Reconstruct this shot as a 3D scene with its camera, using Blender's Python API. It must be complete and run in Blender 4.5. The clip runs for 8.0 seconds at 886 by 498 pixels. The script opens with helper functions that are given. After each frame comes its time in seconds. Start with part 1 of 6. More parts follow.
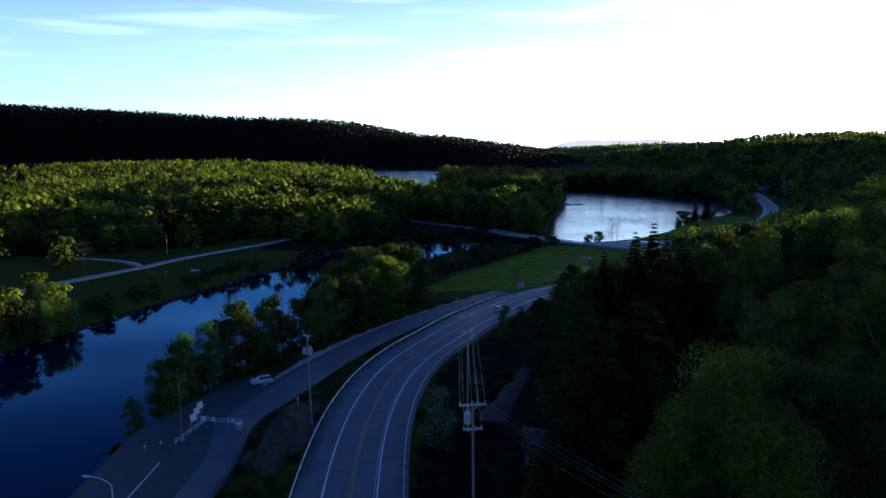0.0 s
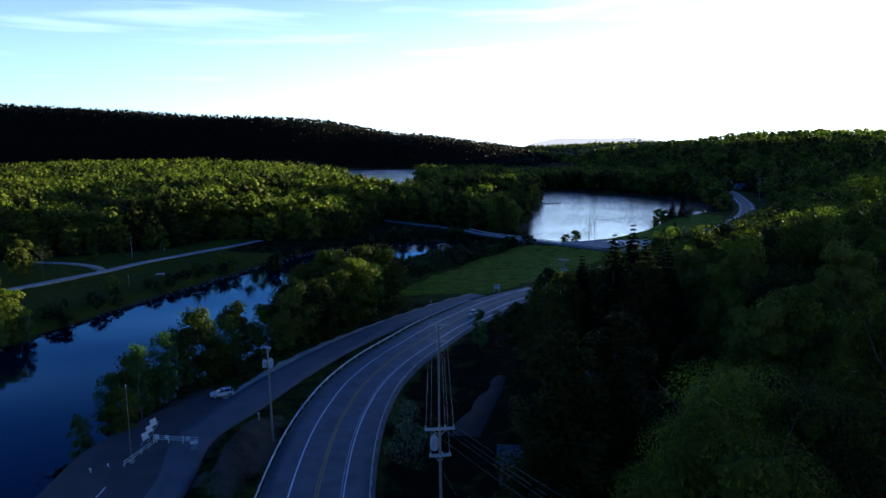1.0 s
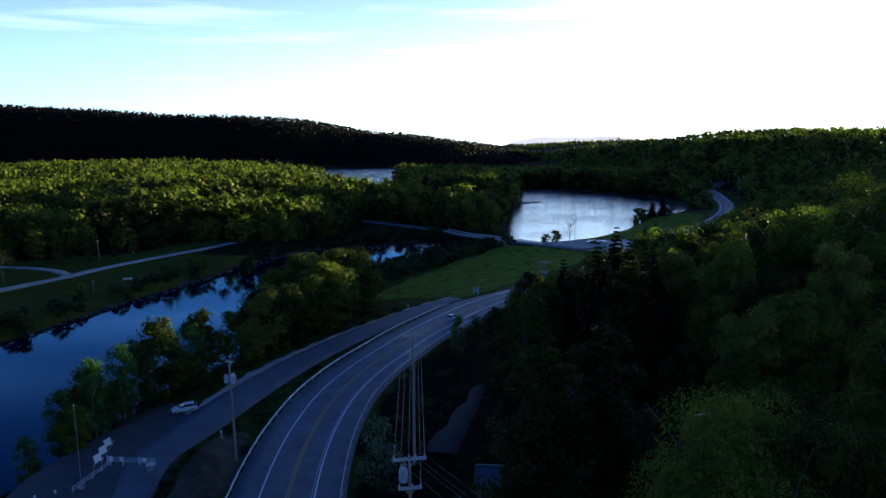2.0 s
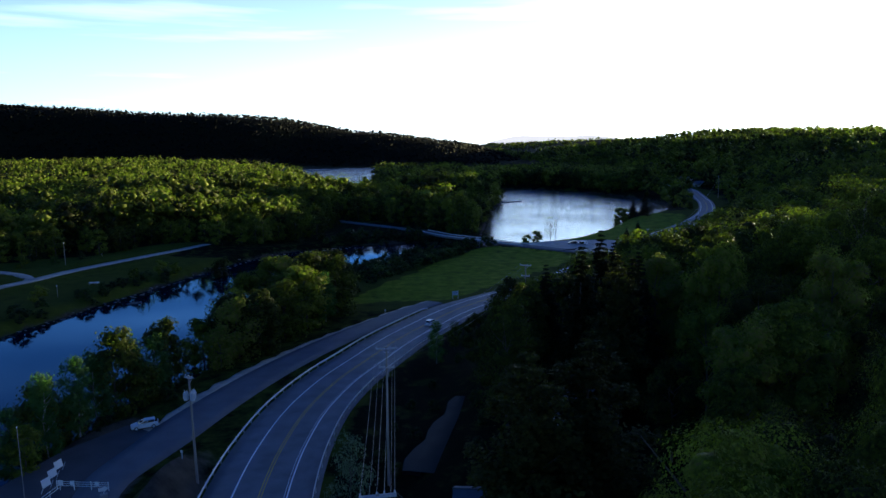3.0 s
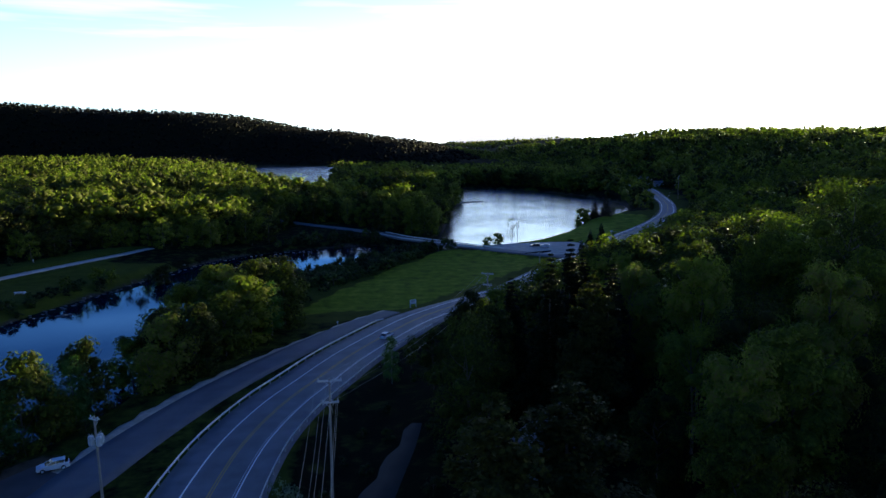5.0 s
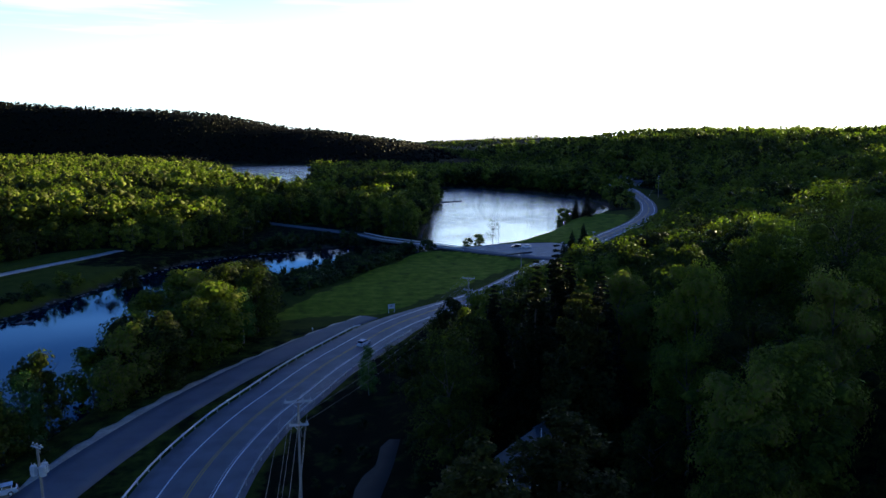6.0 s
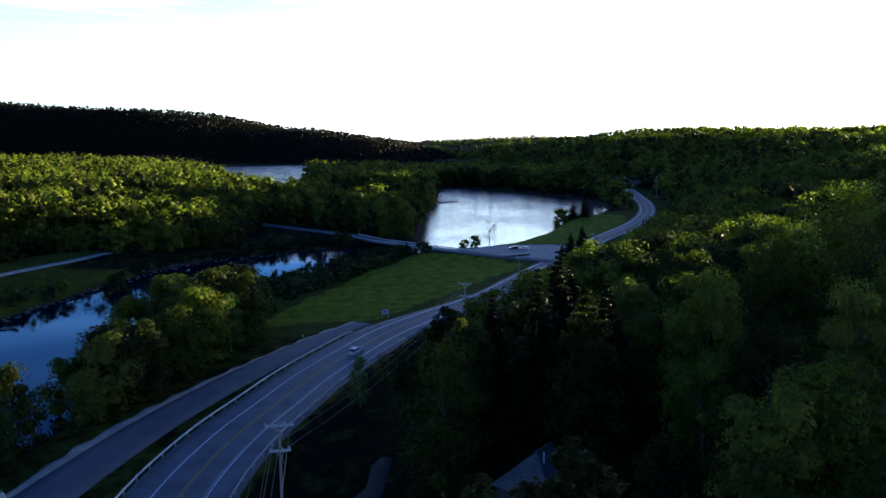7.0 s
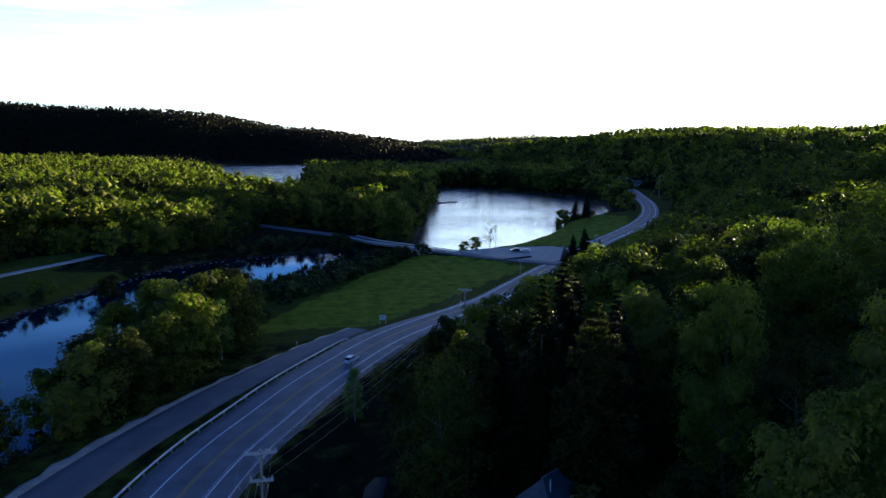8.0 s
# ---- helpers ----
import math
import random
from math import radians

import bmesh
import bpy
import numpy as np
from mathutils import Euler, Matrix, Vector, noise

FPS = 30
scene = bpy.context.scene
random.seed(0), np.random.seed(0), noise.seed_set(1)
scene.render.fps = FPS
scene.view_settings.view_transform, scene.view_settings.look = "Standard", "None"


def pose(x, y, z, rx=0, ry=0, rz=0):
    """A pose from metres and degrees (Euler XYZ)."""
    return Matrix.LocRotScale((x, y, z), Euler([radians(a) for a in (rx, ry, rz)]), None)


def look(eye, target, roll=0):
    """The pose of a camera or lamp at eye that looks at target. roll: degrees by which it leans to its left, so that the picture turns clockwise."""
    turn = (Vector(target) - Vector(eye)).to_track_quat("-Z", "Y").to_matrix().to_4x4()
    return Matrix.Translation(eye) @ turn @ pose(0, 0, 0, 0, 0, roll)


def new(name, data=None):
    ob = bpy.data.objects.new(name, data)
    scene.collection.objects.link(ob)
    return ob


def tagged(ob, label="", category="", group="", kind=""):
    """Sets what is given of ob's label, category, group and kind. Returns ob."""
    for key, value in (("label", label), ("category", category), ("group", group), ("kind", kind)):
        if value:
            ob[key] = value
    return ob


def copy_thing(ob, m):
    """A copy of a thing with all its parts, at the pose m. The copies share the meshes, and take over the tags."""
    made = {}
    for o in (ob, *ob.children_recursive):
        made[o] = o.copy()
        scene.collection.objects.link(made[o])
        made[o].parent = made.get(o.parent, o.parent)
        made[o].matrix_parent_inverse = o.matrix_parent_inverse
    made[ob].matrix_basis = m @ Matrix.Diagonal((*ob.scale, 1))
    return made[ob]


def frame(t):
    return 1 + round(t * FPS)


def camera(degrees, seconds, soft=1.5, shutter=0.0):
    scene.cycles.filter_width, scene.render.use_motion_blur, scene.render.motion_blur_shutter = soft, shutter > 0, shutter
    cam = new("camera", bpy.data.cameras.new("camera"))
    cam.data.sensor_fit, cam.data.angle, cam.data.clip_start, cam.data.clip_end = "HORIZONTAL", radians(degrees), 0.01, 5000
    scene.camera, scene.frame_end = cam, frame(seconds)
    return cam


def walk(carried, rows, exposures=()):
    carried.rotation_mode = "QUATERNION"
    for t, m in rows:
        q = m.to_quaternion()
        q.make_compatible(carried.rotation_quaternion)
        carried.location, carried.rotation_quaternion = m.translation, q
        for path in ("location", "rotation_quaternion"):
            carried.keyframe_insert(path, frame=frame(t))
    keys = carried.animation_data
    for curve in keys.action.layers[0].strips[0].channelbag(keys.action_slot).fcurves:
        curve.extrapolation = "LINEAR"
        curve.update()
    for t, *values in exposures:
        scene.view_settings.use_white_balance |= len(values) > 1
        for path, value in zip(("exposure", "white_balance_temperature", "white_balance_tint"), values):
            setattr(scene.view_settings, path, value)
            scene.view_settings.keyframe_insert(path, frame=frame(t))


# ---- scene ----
cam = camera(65.0, 8.0)
PATH = [
    (0, (-0.259, 0.44, 45.699), (-0.384, 2.416, 45.42), -0.8),
    (0.5, (0.261, 3.857, 45.701), (0.168, 5.835, 45.42), -0.9),
    (1, (0.756, 7.236, 45.7), (0.694, 9.215, 45.416), -0.9),
    (1.5, (1.202, 10.521, 45.718), (1.168, 12.5, 45.432), -1.0),
    (3, (2.318, 20.047, 45.885), (2.367, 22.025, 45.593), -1.0),
    (3.5, (2.656, 23.176, 45.925), (2.732, 25.153, 45.631), -1.0),
    (4, (3.004, 26.303, 45.969), (3.107, 28.279, 45.674), -1.0),
    (4.5, (3.359, 29.431, 46.01), (3.49, 31.405, 45.714), -0.9),
    (6, (4.43, 38.935, 46.187), (4.65, 40.9, 45.886), -0.7),
    (6.5, (4.849, 42.064, 46.224), (5.081, 44.028, 45.921), -0.7),
    (7, (5.319, 45.157, 46.252), (5.55, 47.12, 45.95), -0.7),
    (7.5, (5.825, 48.228, 46.271), (6.056, 50.191, 45.968), -0.7),
    (8, (6.338, 51.289, 46.287), (6.568, 53.253, 45.984), -0.7),
]
walk(cam, [(t, look(eye, target, roll)) for t, eye, target, roll in PATH], [(0.0, 1.95, 5700, 14), (4.0, 2.2, 6100, 14), (8.0, 2.5, 6500, 14)])

# ---- light ----
SUN_AZ, SUN_EL = 49.0, 3.1          # clockwise from +y, above the horizon
world = bpy.data.worlds.new("sky")
scene.world = world
world.use_nodes = True
wn = world.node_tree
wn.nodes.clear()


def world_math(op, a, c=None, third=None):
    n = wn.nodes.new("ShaderNodeMath")
    n.operation = op
    for i, v in enumerate((a, c, third)):
        if isinstance(v, (int, float)):
            n.inputs[i].default_value = v
        elif v is not None:
            wn.links.new(v, n.inputs[i])
    return n.outputs[0]


w_out = wn.nodes.new("ShaderNodeOutputWorld")
w_bg = wn.nodes.new("ShaderNodeBackground")
w_sky = wn.nodes.new("ShaderNodeTexSky")
w_sky.sky_type = "NISHITA"
w_sky.sun_disc = False
w_sky.sun_elevation = radians(SUN_EL)
w_sky.sun_rotation = radians(SUN_AZ)
w_sky.air_density, w_sky.dust_density, w_sky.ozone_density = 1.0, 0.6, 2.0
w_bg.inputs["Strength"].default_value = 0.008
w_co = wn.nodes.new("ShaderNodeTexCoord")
w_xyz = wn.nodes.new("ShaderNodeSeparateXYZ")
wn.links.new(w_co.outputs["Generated"], w_xyz.inputs["Vector"])
# bright haze that thickens towards the horizon and towards the low sun
w_low = world_math("POWER", 2.718, world_math("MULTIPLY", world_math("MAXIMUM", w_xyz.outputs["Z"], 0.0), -9.0))
w_dot = world_math("MULTIPLY_ADD", w_xyz.outputs["X"], math.sin(radians(SUN_AZ)), world_math("MULTIPLY", w_xyz.outputs["Y"], math.cos(radians(SUN_AZ))))
w_lobe = world_math("POWER", world_math("MULTIPLY_ADD", w_dot, 0.5, 0.5), 4.2)
w_haze = world_math("MULTIPLY", w_low, world_math("MULTIPLY_ADD", w_lobe, 0.90, 0.02))
# thin streaks of high cloud
w_map = wn.nodes.new("ShaderNodeMapping")
w_map.inputs["Scale"].default_value = (2.2, 2.2, 30.0)
w_map.inputs["Rotation"].default_value = (0.0, radians(1.0), 0.0)
w_no = wn.nodes.new("ShaderNodeTexNoise")
w_no.inputs["Scale"].default_value = 1.3
w_no.inputs["Detail"].default_value = 7.0
w_ramp = wn.nodes.new("ShaderNodeValToRGB")
w_ramp.color_ramp.elements[0].position, w_ramp.color_ramp.elements[1].position = 0.52, 0.86
wn.links.new(w_co.outputs["Generated"], w_map.inputs["Vector"])
wn.links.new(w_map.outputs["Vector"], w_no.inputs["Vector"])
w_high = wn.nodes.new("ShaderNodeMapRange")
w_high.inputs["From Min"].default_value, w_high.inputs["From Max"].default_value = 0.165, 0.23
w_high.inputs["To Max"].default_value = 0.14
wn.links.new(w_xyz.outputs["Z"], w_high.inputs["Value"])
wn.links.new(world_math("ADD", w_no.outputs["Fac"], w_high.outputs["Result"]), w_ramp.inputs["Fac"])
w_fade = wn.nodes.new("ShaderNodeMapRange")
w_fade.inputs["From Min"].default_value, w_fade.inputs["From Max"].default_value = 0.22, 0.32
w_fade.inputs["To Min"].default_value, w_fade.inputs["To Max"].default_value = 22.0, 0.0
wn.links.new(w_xyz.outputs["Z"], w_fade.inputs["Value"])
w_veil = world_math("MULTIPLY_ADD", w_ramp.outputs["Color"], w_fade.outputs["Result"], world_math("MULTIPLY", w_haze, 140.0))
w_tint = wn.nodes.new("ShaderNodeMix")
w_tint.data_type, w_tint.blend_type = "RGBA", "MULTIPLY"
w_tint.inputs["Factor"].default_value = 1.0
w_tint.inputs["A"].default_value = (0.95, 1.0, 1.02, 1.0)
wn.links.new(w_veil, w_tint.inputs["B"])
w_mix = wn.nodes.new("ShaderNodeMix")
w_mix.data_type, w_mix.blend_type = "RGBA", "ADD"
w_mix.inputs["Factor"].default_value = 1.0
w_clear = wn.nodes.new("ShaderNodeHueSaturation")
w_clear.inputs["Hue"].default_value = 0.51
w_clear.inputs["Saturation"].default_value, w_clear.inputs["Value"].default_value = 1.45, 6.2
wn.links.new(w_sky.outputs["Color"], w_clear.inputs["Color"])
w_deep = wn.nodes.new("ShaderNodeMix")
w_deep.data_type, w_deep.blend_type = "RGBA", "MULTIPLY"
w_deep.inputs["Factor"].default_value = 1.0
w_deep.inputs["B"].default_value = (0.40, 0.74, 1.50, 1.0)
wn.links.new(w_clear.outputs["Color"], w_deep.inputs["A"])
wn.links.new(w_deep.outputs["Result"], w_mix.inputs["A"])
wn.links.new(w_tint.outputs["Result"], w_mix.inputs["B"])
# pale cyan air above the haze
w_side = wn.nodes.new("ShaderNodeMapRange")
w_side.interpolation_type = "SMOOTHSTEP"
w_side.inputs["From Min"].default_value, w_side.inputs["From Max"].default_value = -0.75, -0.40
wn.links.new(w_dot, w_side.inputs["Value"])
w_air = world_math("MULTIPLY", world_math("POWER", 2.718, world_math("MULTIPLY", world_math("MULTIPLY", w_xyz.outputs["Z"], w_xyz.outputs["Z"]), -15.0)), w_side.outputs["Result"])
w_cyan = wn.nodes.new("ShaderNodeMix")
w_cyan.data_type, w_cyan.blend_type = "RGBA", "MULTIPLY"
w_cyan.inputs["Factor"].default_value = 1.0
w_cyan.inputs["A"].default_value = (15.5, 23.5, 28.5, 1.0)
wn.links.new(w_air, w_cyan.inputs["B"])
w_sum = wn.nodes.new("ShaderNodeMix")
w_sum.data_type, w_sum.blend_type = "RGBA", "ADD"
w_sum.inputs["Factor"].default_value = 1.0
wn.links.new(w_mix.outputs["Result"], w_sum.inputs["A"])
wn.links.new(w_cyan.outputs["Result"], w_sum.inputs["B"])
wn.links.new(w_sum.outputs["Result"], w_bg.inputs["Color"])
wn.links.new(w_bg.outputs["Background"], w_out.inputs["Surface"])

sun = new("sun", bpy.data.lights.new("sun", "SUN"))
sun.data.energy, sun.data.angle, sun.data.color = 5.2, radians(0.6), (1.0, 0.90, 0.45)
_az, _el = radians(SUN_AZ), radians(SUN_EL)
SUN_DIR = Vector((math.sin(_az) * math.cos(_el), math.cos(_az) * math.cos(_el), math.sin(_el)))
sun.matrix_world = Matrix.Translation((300, 400, 300)) @ SUN_DIR.to_track_quat("Z", "Y").to_matrix().to_4x4()


# ---- materials ----
def node_material(name):
    m = bpy.data.materials.new(name)
    m.use_nodes = True
    return m, m.node_tree, m.node_tree.nodes["Principled BSDF"]


def link(nt, a, b):
    nt.links.new(a, b)


def noise_node(nt, scale, detail=4.0, rough=0.55, vec=None):
    n = nt.nodes.new("ShaderNodeTexNoise")
    n.inputs["Scale"].default_value = scale
    n.inputs["Detail"].default_value = detail
    n.inputs["Roughness"].default_value = rough
    if vec is not None:
        link(nt, vec, n.inputs["Vector"])
    return n


def ramp_node(nt, fac, stops):
    r = nt.nodes.new("ShaderNodeValToRGB")
    while len(r.color_ramp.elements) < len(stops):
        r.color_ramp.elements.new(0.5)
    for e, (p, c) in zip(r.color_ramp.elements, stops):
        e.position, e.color = p, (*c, 1.0)
    link(nt, fac, r.inputs["Fac"])
    return r


def mix_node(nt, fac, a, b, blend="MIX"):
    m = nt.nodes.new("ShaderNodeMix")
    m.data_type, m.blend_type = "RGBA", blend
    for sock, v in (("Factor", fac), ("A", a), ("B", b)):
        if isinstance(v, (int, float)):
            m.inputs[sock].default_value = v
        elif isinstance(v, tuple):
            m.inputs[sock].default_value = (*v, 1.0)
        else:
            link(nt, v, m.inputs[sock])
    return m.outputs["Result"]


def position(nt):
    return nt.nodes.new("ShaderNodeNewGeometry").outputs["Position"]


def local(nt):
    return nt.nodes.new("ShaderNodeTexCoord").outputs["Object"]


def bump(nt, bsdf, height, strength, distance):
    b = nt.nodes.new("ShaderNodeBump")
    b.inputs["Strength"].default_value, b.inputs["Distance"].default_value = strength, distance
    link(nt, height, b.inputs["Height"])
    link(nt, b.outputs["Normal"], bsdf.inputs["Normal"])


def surface(name, dark, light, rough=0.8, fine=6.0, coarse=0.5, relief=0.3, depth=0.02, metal=0.0, world_space=True):
    """A worn two-scale surface between two base colours."""
    m, nt, b = node_material(name)
    co = position(nt) if world_space else local(nt)
    n1, n2 = noise_node(nt, fine, 6.0, 0.65, co), noise_node(nt, coarse, 3.0, 0.5, co)
    add = nt.nodes.new("ShaderNodeMath")
    add.operation = "MULTIPLY_ADD"
    link(nt, n1.outputs["Fac"], add.inputs[0])
    add.inputs[1].default_value = 0.5
    half = nt.nodes.new("ShaderNodeMath")
    half.operation = "MULTIPLY"
    half.inputs[1].default_value = 0.5
    link(nt, n2.outputs["Fac"], half.inputs[0])
    link(nt, half.outputs[0], add.inputs[2])
    r = ramp_node(nt, add.outputs[0], [(0.33, dark), (0.67, light)])
    link(nt, r.outputs["Color"], b.inputs["Base Color"])
    b.inputs["Roughness"].default_value, b.inputs["Metallic"].default_value = rough, metal
    if relief:
        bump(nt, b, n1.outputs["Fac"], relief, depth)
    return m


def leaf_material(name, stops, source, translucent=0.32):
    """Two-sided leaves; the tint differs from tree to tree and from twig to twig."""
    m, nt, b = node_material(name)
    if source == "object":
        tint = nt.nodes.new("ShaderNodeObjectInfo").outputs["Random"]
    else:
        at = nt.nodes.new("ShaderNodeAttribute")
        at.attribute_name = "tint"
        tint = at.outputs["Fac"]
    n = noise_node(nt, 1.5, 4.0, 0.65, position(nt))
    madd = nt.nodes.new("ShaderNodeMath")
    madd.operation = "MULTIPLY_ADD"
    link(nt, tint, madd.inputs[0])
    madd.inputs[1].default_value = 1.0
    sub = nt.nodes.new("ShaderNodeMath")
    sub.operation = "MULTIPLY_ADD"
    link(nt, n.outputs["Fac"], sub.inputs[0])
    sub.inputs[1].default_value, sub.inputs[2].default_value = 1.9, -0.98
    link(nt, sub.outputs[0], madd.inputs[2])
    r = ramp_node(nt, madd.outputs[0], stops)
    link(nt, r.outputs["Color"], b.inputs["Base Color"])
    b.inputs["Roughness"].default_value = 0.6
    b.inputs["Specular IOR Level"].default_value = 0.03
    tr = nt.nodes.new("ShaderNodeBsdfTranslucent")
    warm = mix_node(nt, 1.0, r.outputs["Color"], (1.55, 2.2, 0.7), "MULTIPLY")
    link(nt, warm, tr.inputs["Color"])
    mx = nt.nodes.new("ShaderNodeMixShader")
    mx.inputs["Fac"].default_value = translucent
    link(nt, b.outputs["BSDF"], mx.inputs[1])
    link(nt, tr.outputs["BSDF"], mx.inputs[2])
    out = [n for n in nt.nodes if n.type == "OUTPUT_MATERIAL"][0]
    link(nt, mx.outputs["Shader"], out.inputs["Surface"])
    return m


SPRING = [(0.0, (0.023, 0.024, 0.009)), (0.25, (0.041, 0.046, 0.011)), (0.60, (0.084, 0.098, 0.014)), (0.88, (0.136, 0.158, 0.020)), (1.0, (0.140, 0.120, 0.036))]
DARK = [(0.0, (0.007, 0.009, 0.004)), (0.5, (0.011, 0.014, 0.005)), (1.0, (0.020, 0.024, 0.007))]
M_LEAF = leaf_material("broadleaf", SPRING, "object")
M_LEAF_MANY = leaf_material("broadleaf_many", SPRING, "tint")
# western ridge needles: its shade is put into the near-black colour
M_NEEDLE_SHADED = leaf_material("needles_shaded", [(0.0, (0.0018, 0.0024, 0.0020)), (1.0, (0.0030, 0.0038, 0.0028))], "tint", 0.02)
M_PINE = leaf_material("pine_needles", [(0.0, (0.024, 0.024, 0.007)), (0.5, (0.044, 0.043, 0.010)), (1.0, (0.075, 0.070, 0.014))], "object", 0.15)
M_NEEDLE = leaf_material("needles", DARK, "object", 0.12)
M_BIRCH_LEAF = leaf_material("young_leaves", [(0.0, (0.040, 0.080, 0.028)), (1.0, (0.085, 0.14, 0.045))], "object", 0.45)
M_SHRUB = leaf_material("shrub_leaves", [(0.0, (0.016, 0.022, 0.012)), (0.5, (0.03, 0.04, 0.016)), (1.0, (0.06, 0.085, 0.02))], "object", 0.25)
M_BLOSSOM = leaf_material("pale_blossom", [(0.0, (0.10, 0.12, 0.09)), (1.0, (0.42, 0.44, 0.40))], "object", 0.3)
M_BARK = surface("bark", (0.045, 0.036, 0.028), (0.13, 0.105, 0.08), 0.9, 9.0, 1.2, 0.6, 0.04, world_space=False)
M_BIRCH = surface("pale_bark", (0.12, 0.11, 0.10), (0.45, 0.43, 0.40), 0.8, 5.0, 1.5, 0.3, 0.02, world_space=False)
M_ASPHALT = surface("asphalt", (0.074, 0.077, 0.085), (0.186, 0.190, 0.202), 0.75, 14.0, 0.30, 0.25, 0.01)
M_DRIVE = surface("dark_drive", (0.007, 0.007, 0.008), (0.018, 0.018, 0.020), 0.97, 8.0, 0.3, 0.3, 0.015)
M_ASPHALT_OLD = surface("old_asphalt", (0.088, 0.091, 0.100), (0.150, 0.153, 0.162), 0.82, 8.0, 0.22, 0.3, 0.015)
M_LOT = surface("worn_dark_asphalt", (0.038, 0.039, 0.042), (0.075, 0.075, 0.078), 0.85, 8.0, 0.25, 0.3, 0.015)
M_GRAVEL = surface("gravel", (0.24, 0.22, 0.19), (0.46, 0.43, 0.38), 0.9, 5.0, 0.4, 0.5, 0.03)
M_SAND = surface("sandy_verge", (0.26, 0.22, 0.16), (0.62, 0.54, 0.41), 0.9, 3.0, 0.35, 0.5, 0.04)
M_WHITE = surface("road_paint_white", (0.74, 0.74, 0.71), (0.90, 0.90, 0.87), 0.6, 4.0, 0.5, 0.1, 0.005)
M_YELLOW = surface("road_paint_yellow", (0.30, 0.19, 0.03), (0.60, 0.40, 0.06), 0.6, 4.0, 0.5, 0.1, 0.005)
M_STEEL = surface("galvanised_steel", (0.66, 0.66, 0.64), (0.84, 0.84, 0.81), 0.55, 7.0, 0.8, 0.1, 0.005, 0.1)
M_WOOD = surface("weathered_pole_wood", (0.19, 0.16, 0.13), (0.38, 0.33, 0.28), 0.85, 12.0, 1.0, 0.4, 0.01, world_space=False)
M_WOOD_GREY = surface("grey_timber", (0.40, 0.40, 0.38), (0.64, 0.63, 0.60), 0.85, 10.0, 1.0, 0.4, 0.01, world_space=False)
M_GREYPAINT = surface("transformer_grey", (0.36, 0.39, 0.41), (0.58, 0.61, 0.63), 0.45, 5.0, 0.9, 0.05, 0.004, world_space=False)
M_PORCELAIN = surface("porcelain", (0.45, 0.44, 0.42), (0.70, 0.69, 0.66), 0.25, 5.0, 1.0, 0.0, world_space=False)
M_WIRE = surface("wire_metal", (0.20, 0.20, 0.20), (0.40, 0.40, 0.40), 0.4, 3.0, 0.5, 0.0, metal=0.8)
M_CONCRETE = surface("concrete", (0.22, 0.215, 0.20), (0.42, 0.41, 0.39), 0.85, 5.0, 0.6, 0.3, 0.02)
M_CARWHITE = surface("white_car_paint", (0.72, 0.73, 0.74), (0.80, 0.81, 0.82), 0.22, 2.0, 0.5, 0.0, world_space=False)
M_CARSILVER = surface("silver_car_paint", (0.50, 0.51, 0.52), (0.60, 0.61, 0.62), 0.25, 2.0, 0.5, 0.0, 0.3, world_space=False)
M_CARBLACK = surface("black_car_paint", (0.010, 0.010, 0.012), (0.022, 0.022, 0.025), 0.2, 2.0, 0.5, 0.0, world_space=False)
M_RUBBER = surface("tyre_rubber", (0.014, 0.014, 0.014), (0.030, 0.030, 0.030), 0.85, 9.0, 2.0, 0.1, 0.004, world_space=False)
M_CARGLASS = surface("tinted_car_glass", (0.006, 0.007, 0.008), (0.012, 0.013, 0.014), 0.05, 1.0, 0.5, 0.0, world_space=False)
M_LAMP_RED = surface("red_lens", (0.25, 0.012, 0.010), (0.40, 0.02, 0.015), 0.2, 2.0, 0.5, 0.0, world_space=False)
M_LAMP_CLEAR = surface("clear_lens", (0.60, 0.62, 0.64), (0.75, 0.76, 0.78), 0.1, 2.0, 0.5, 0.0, world_space=False)
M_SHINGLE = surface("grey_roofing", (0.055, 0.057, 0.064), (0.11, 0.115, 0.125), 0.6, 5.0, 0.6, 0.3, 0.01)
M_SIDING = surface("pale_siding", (0.24, 0.25, 0.27), (0.38, 0.39, 0.41), 0.7, 4.0, 0.5, 0.1, 0.01)
M_SIDING_DARK = surface("slate_siding", (0.035, 0.038, 0.046), (0.065, 0.07, 0.082), 0.8, 4.0, 0.5, 0.1, 0.01)
M_SIDING_BROWN = surface("brown_siding", (0.10, 0.075, 0.055), (0.19, 0.15, 0.11), 0.8, 4.0, 0.5, 0.2, 0.01)
M_SIGN = surface("sign_white", (0.66, 0.67, 0.67), (0.80, 0.80, 0.79), 0.5, 3.0, 0.6, 0.0, world_space=False)
M_SIGN_DARK = surface("sign_dark_green", (0.02, 0.06, 0.04), (0.03, 0.09, 0.06), 0.5, 3.0, 0.6, 0.0, world_space=False)
M_ORANGE = surface("orange_board", (0.55, 0.16, 0.02), (0.65, 0.22, 0.04), 0.5, 3.0, 0.6, 0.0, world_space=False)
M_ROCK = surface("river_rock", (0.055, 0.052, 0.048), (0.20, 0.19, 0.175), 0.85, 3.0, 0.5, 0.6, 0.06)
# upland colour is a pale emission, distance haze painted into the surface
M_PAINTED_HAZE, nt, b = node_material("painted_haze_upland")
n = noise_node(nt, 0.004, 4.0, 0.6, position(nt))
haze_glow = nt.nodes.new("ShaderNodeEmission")
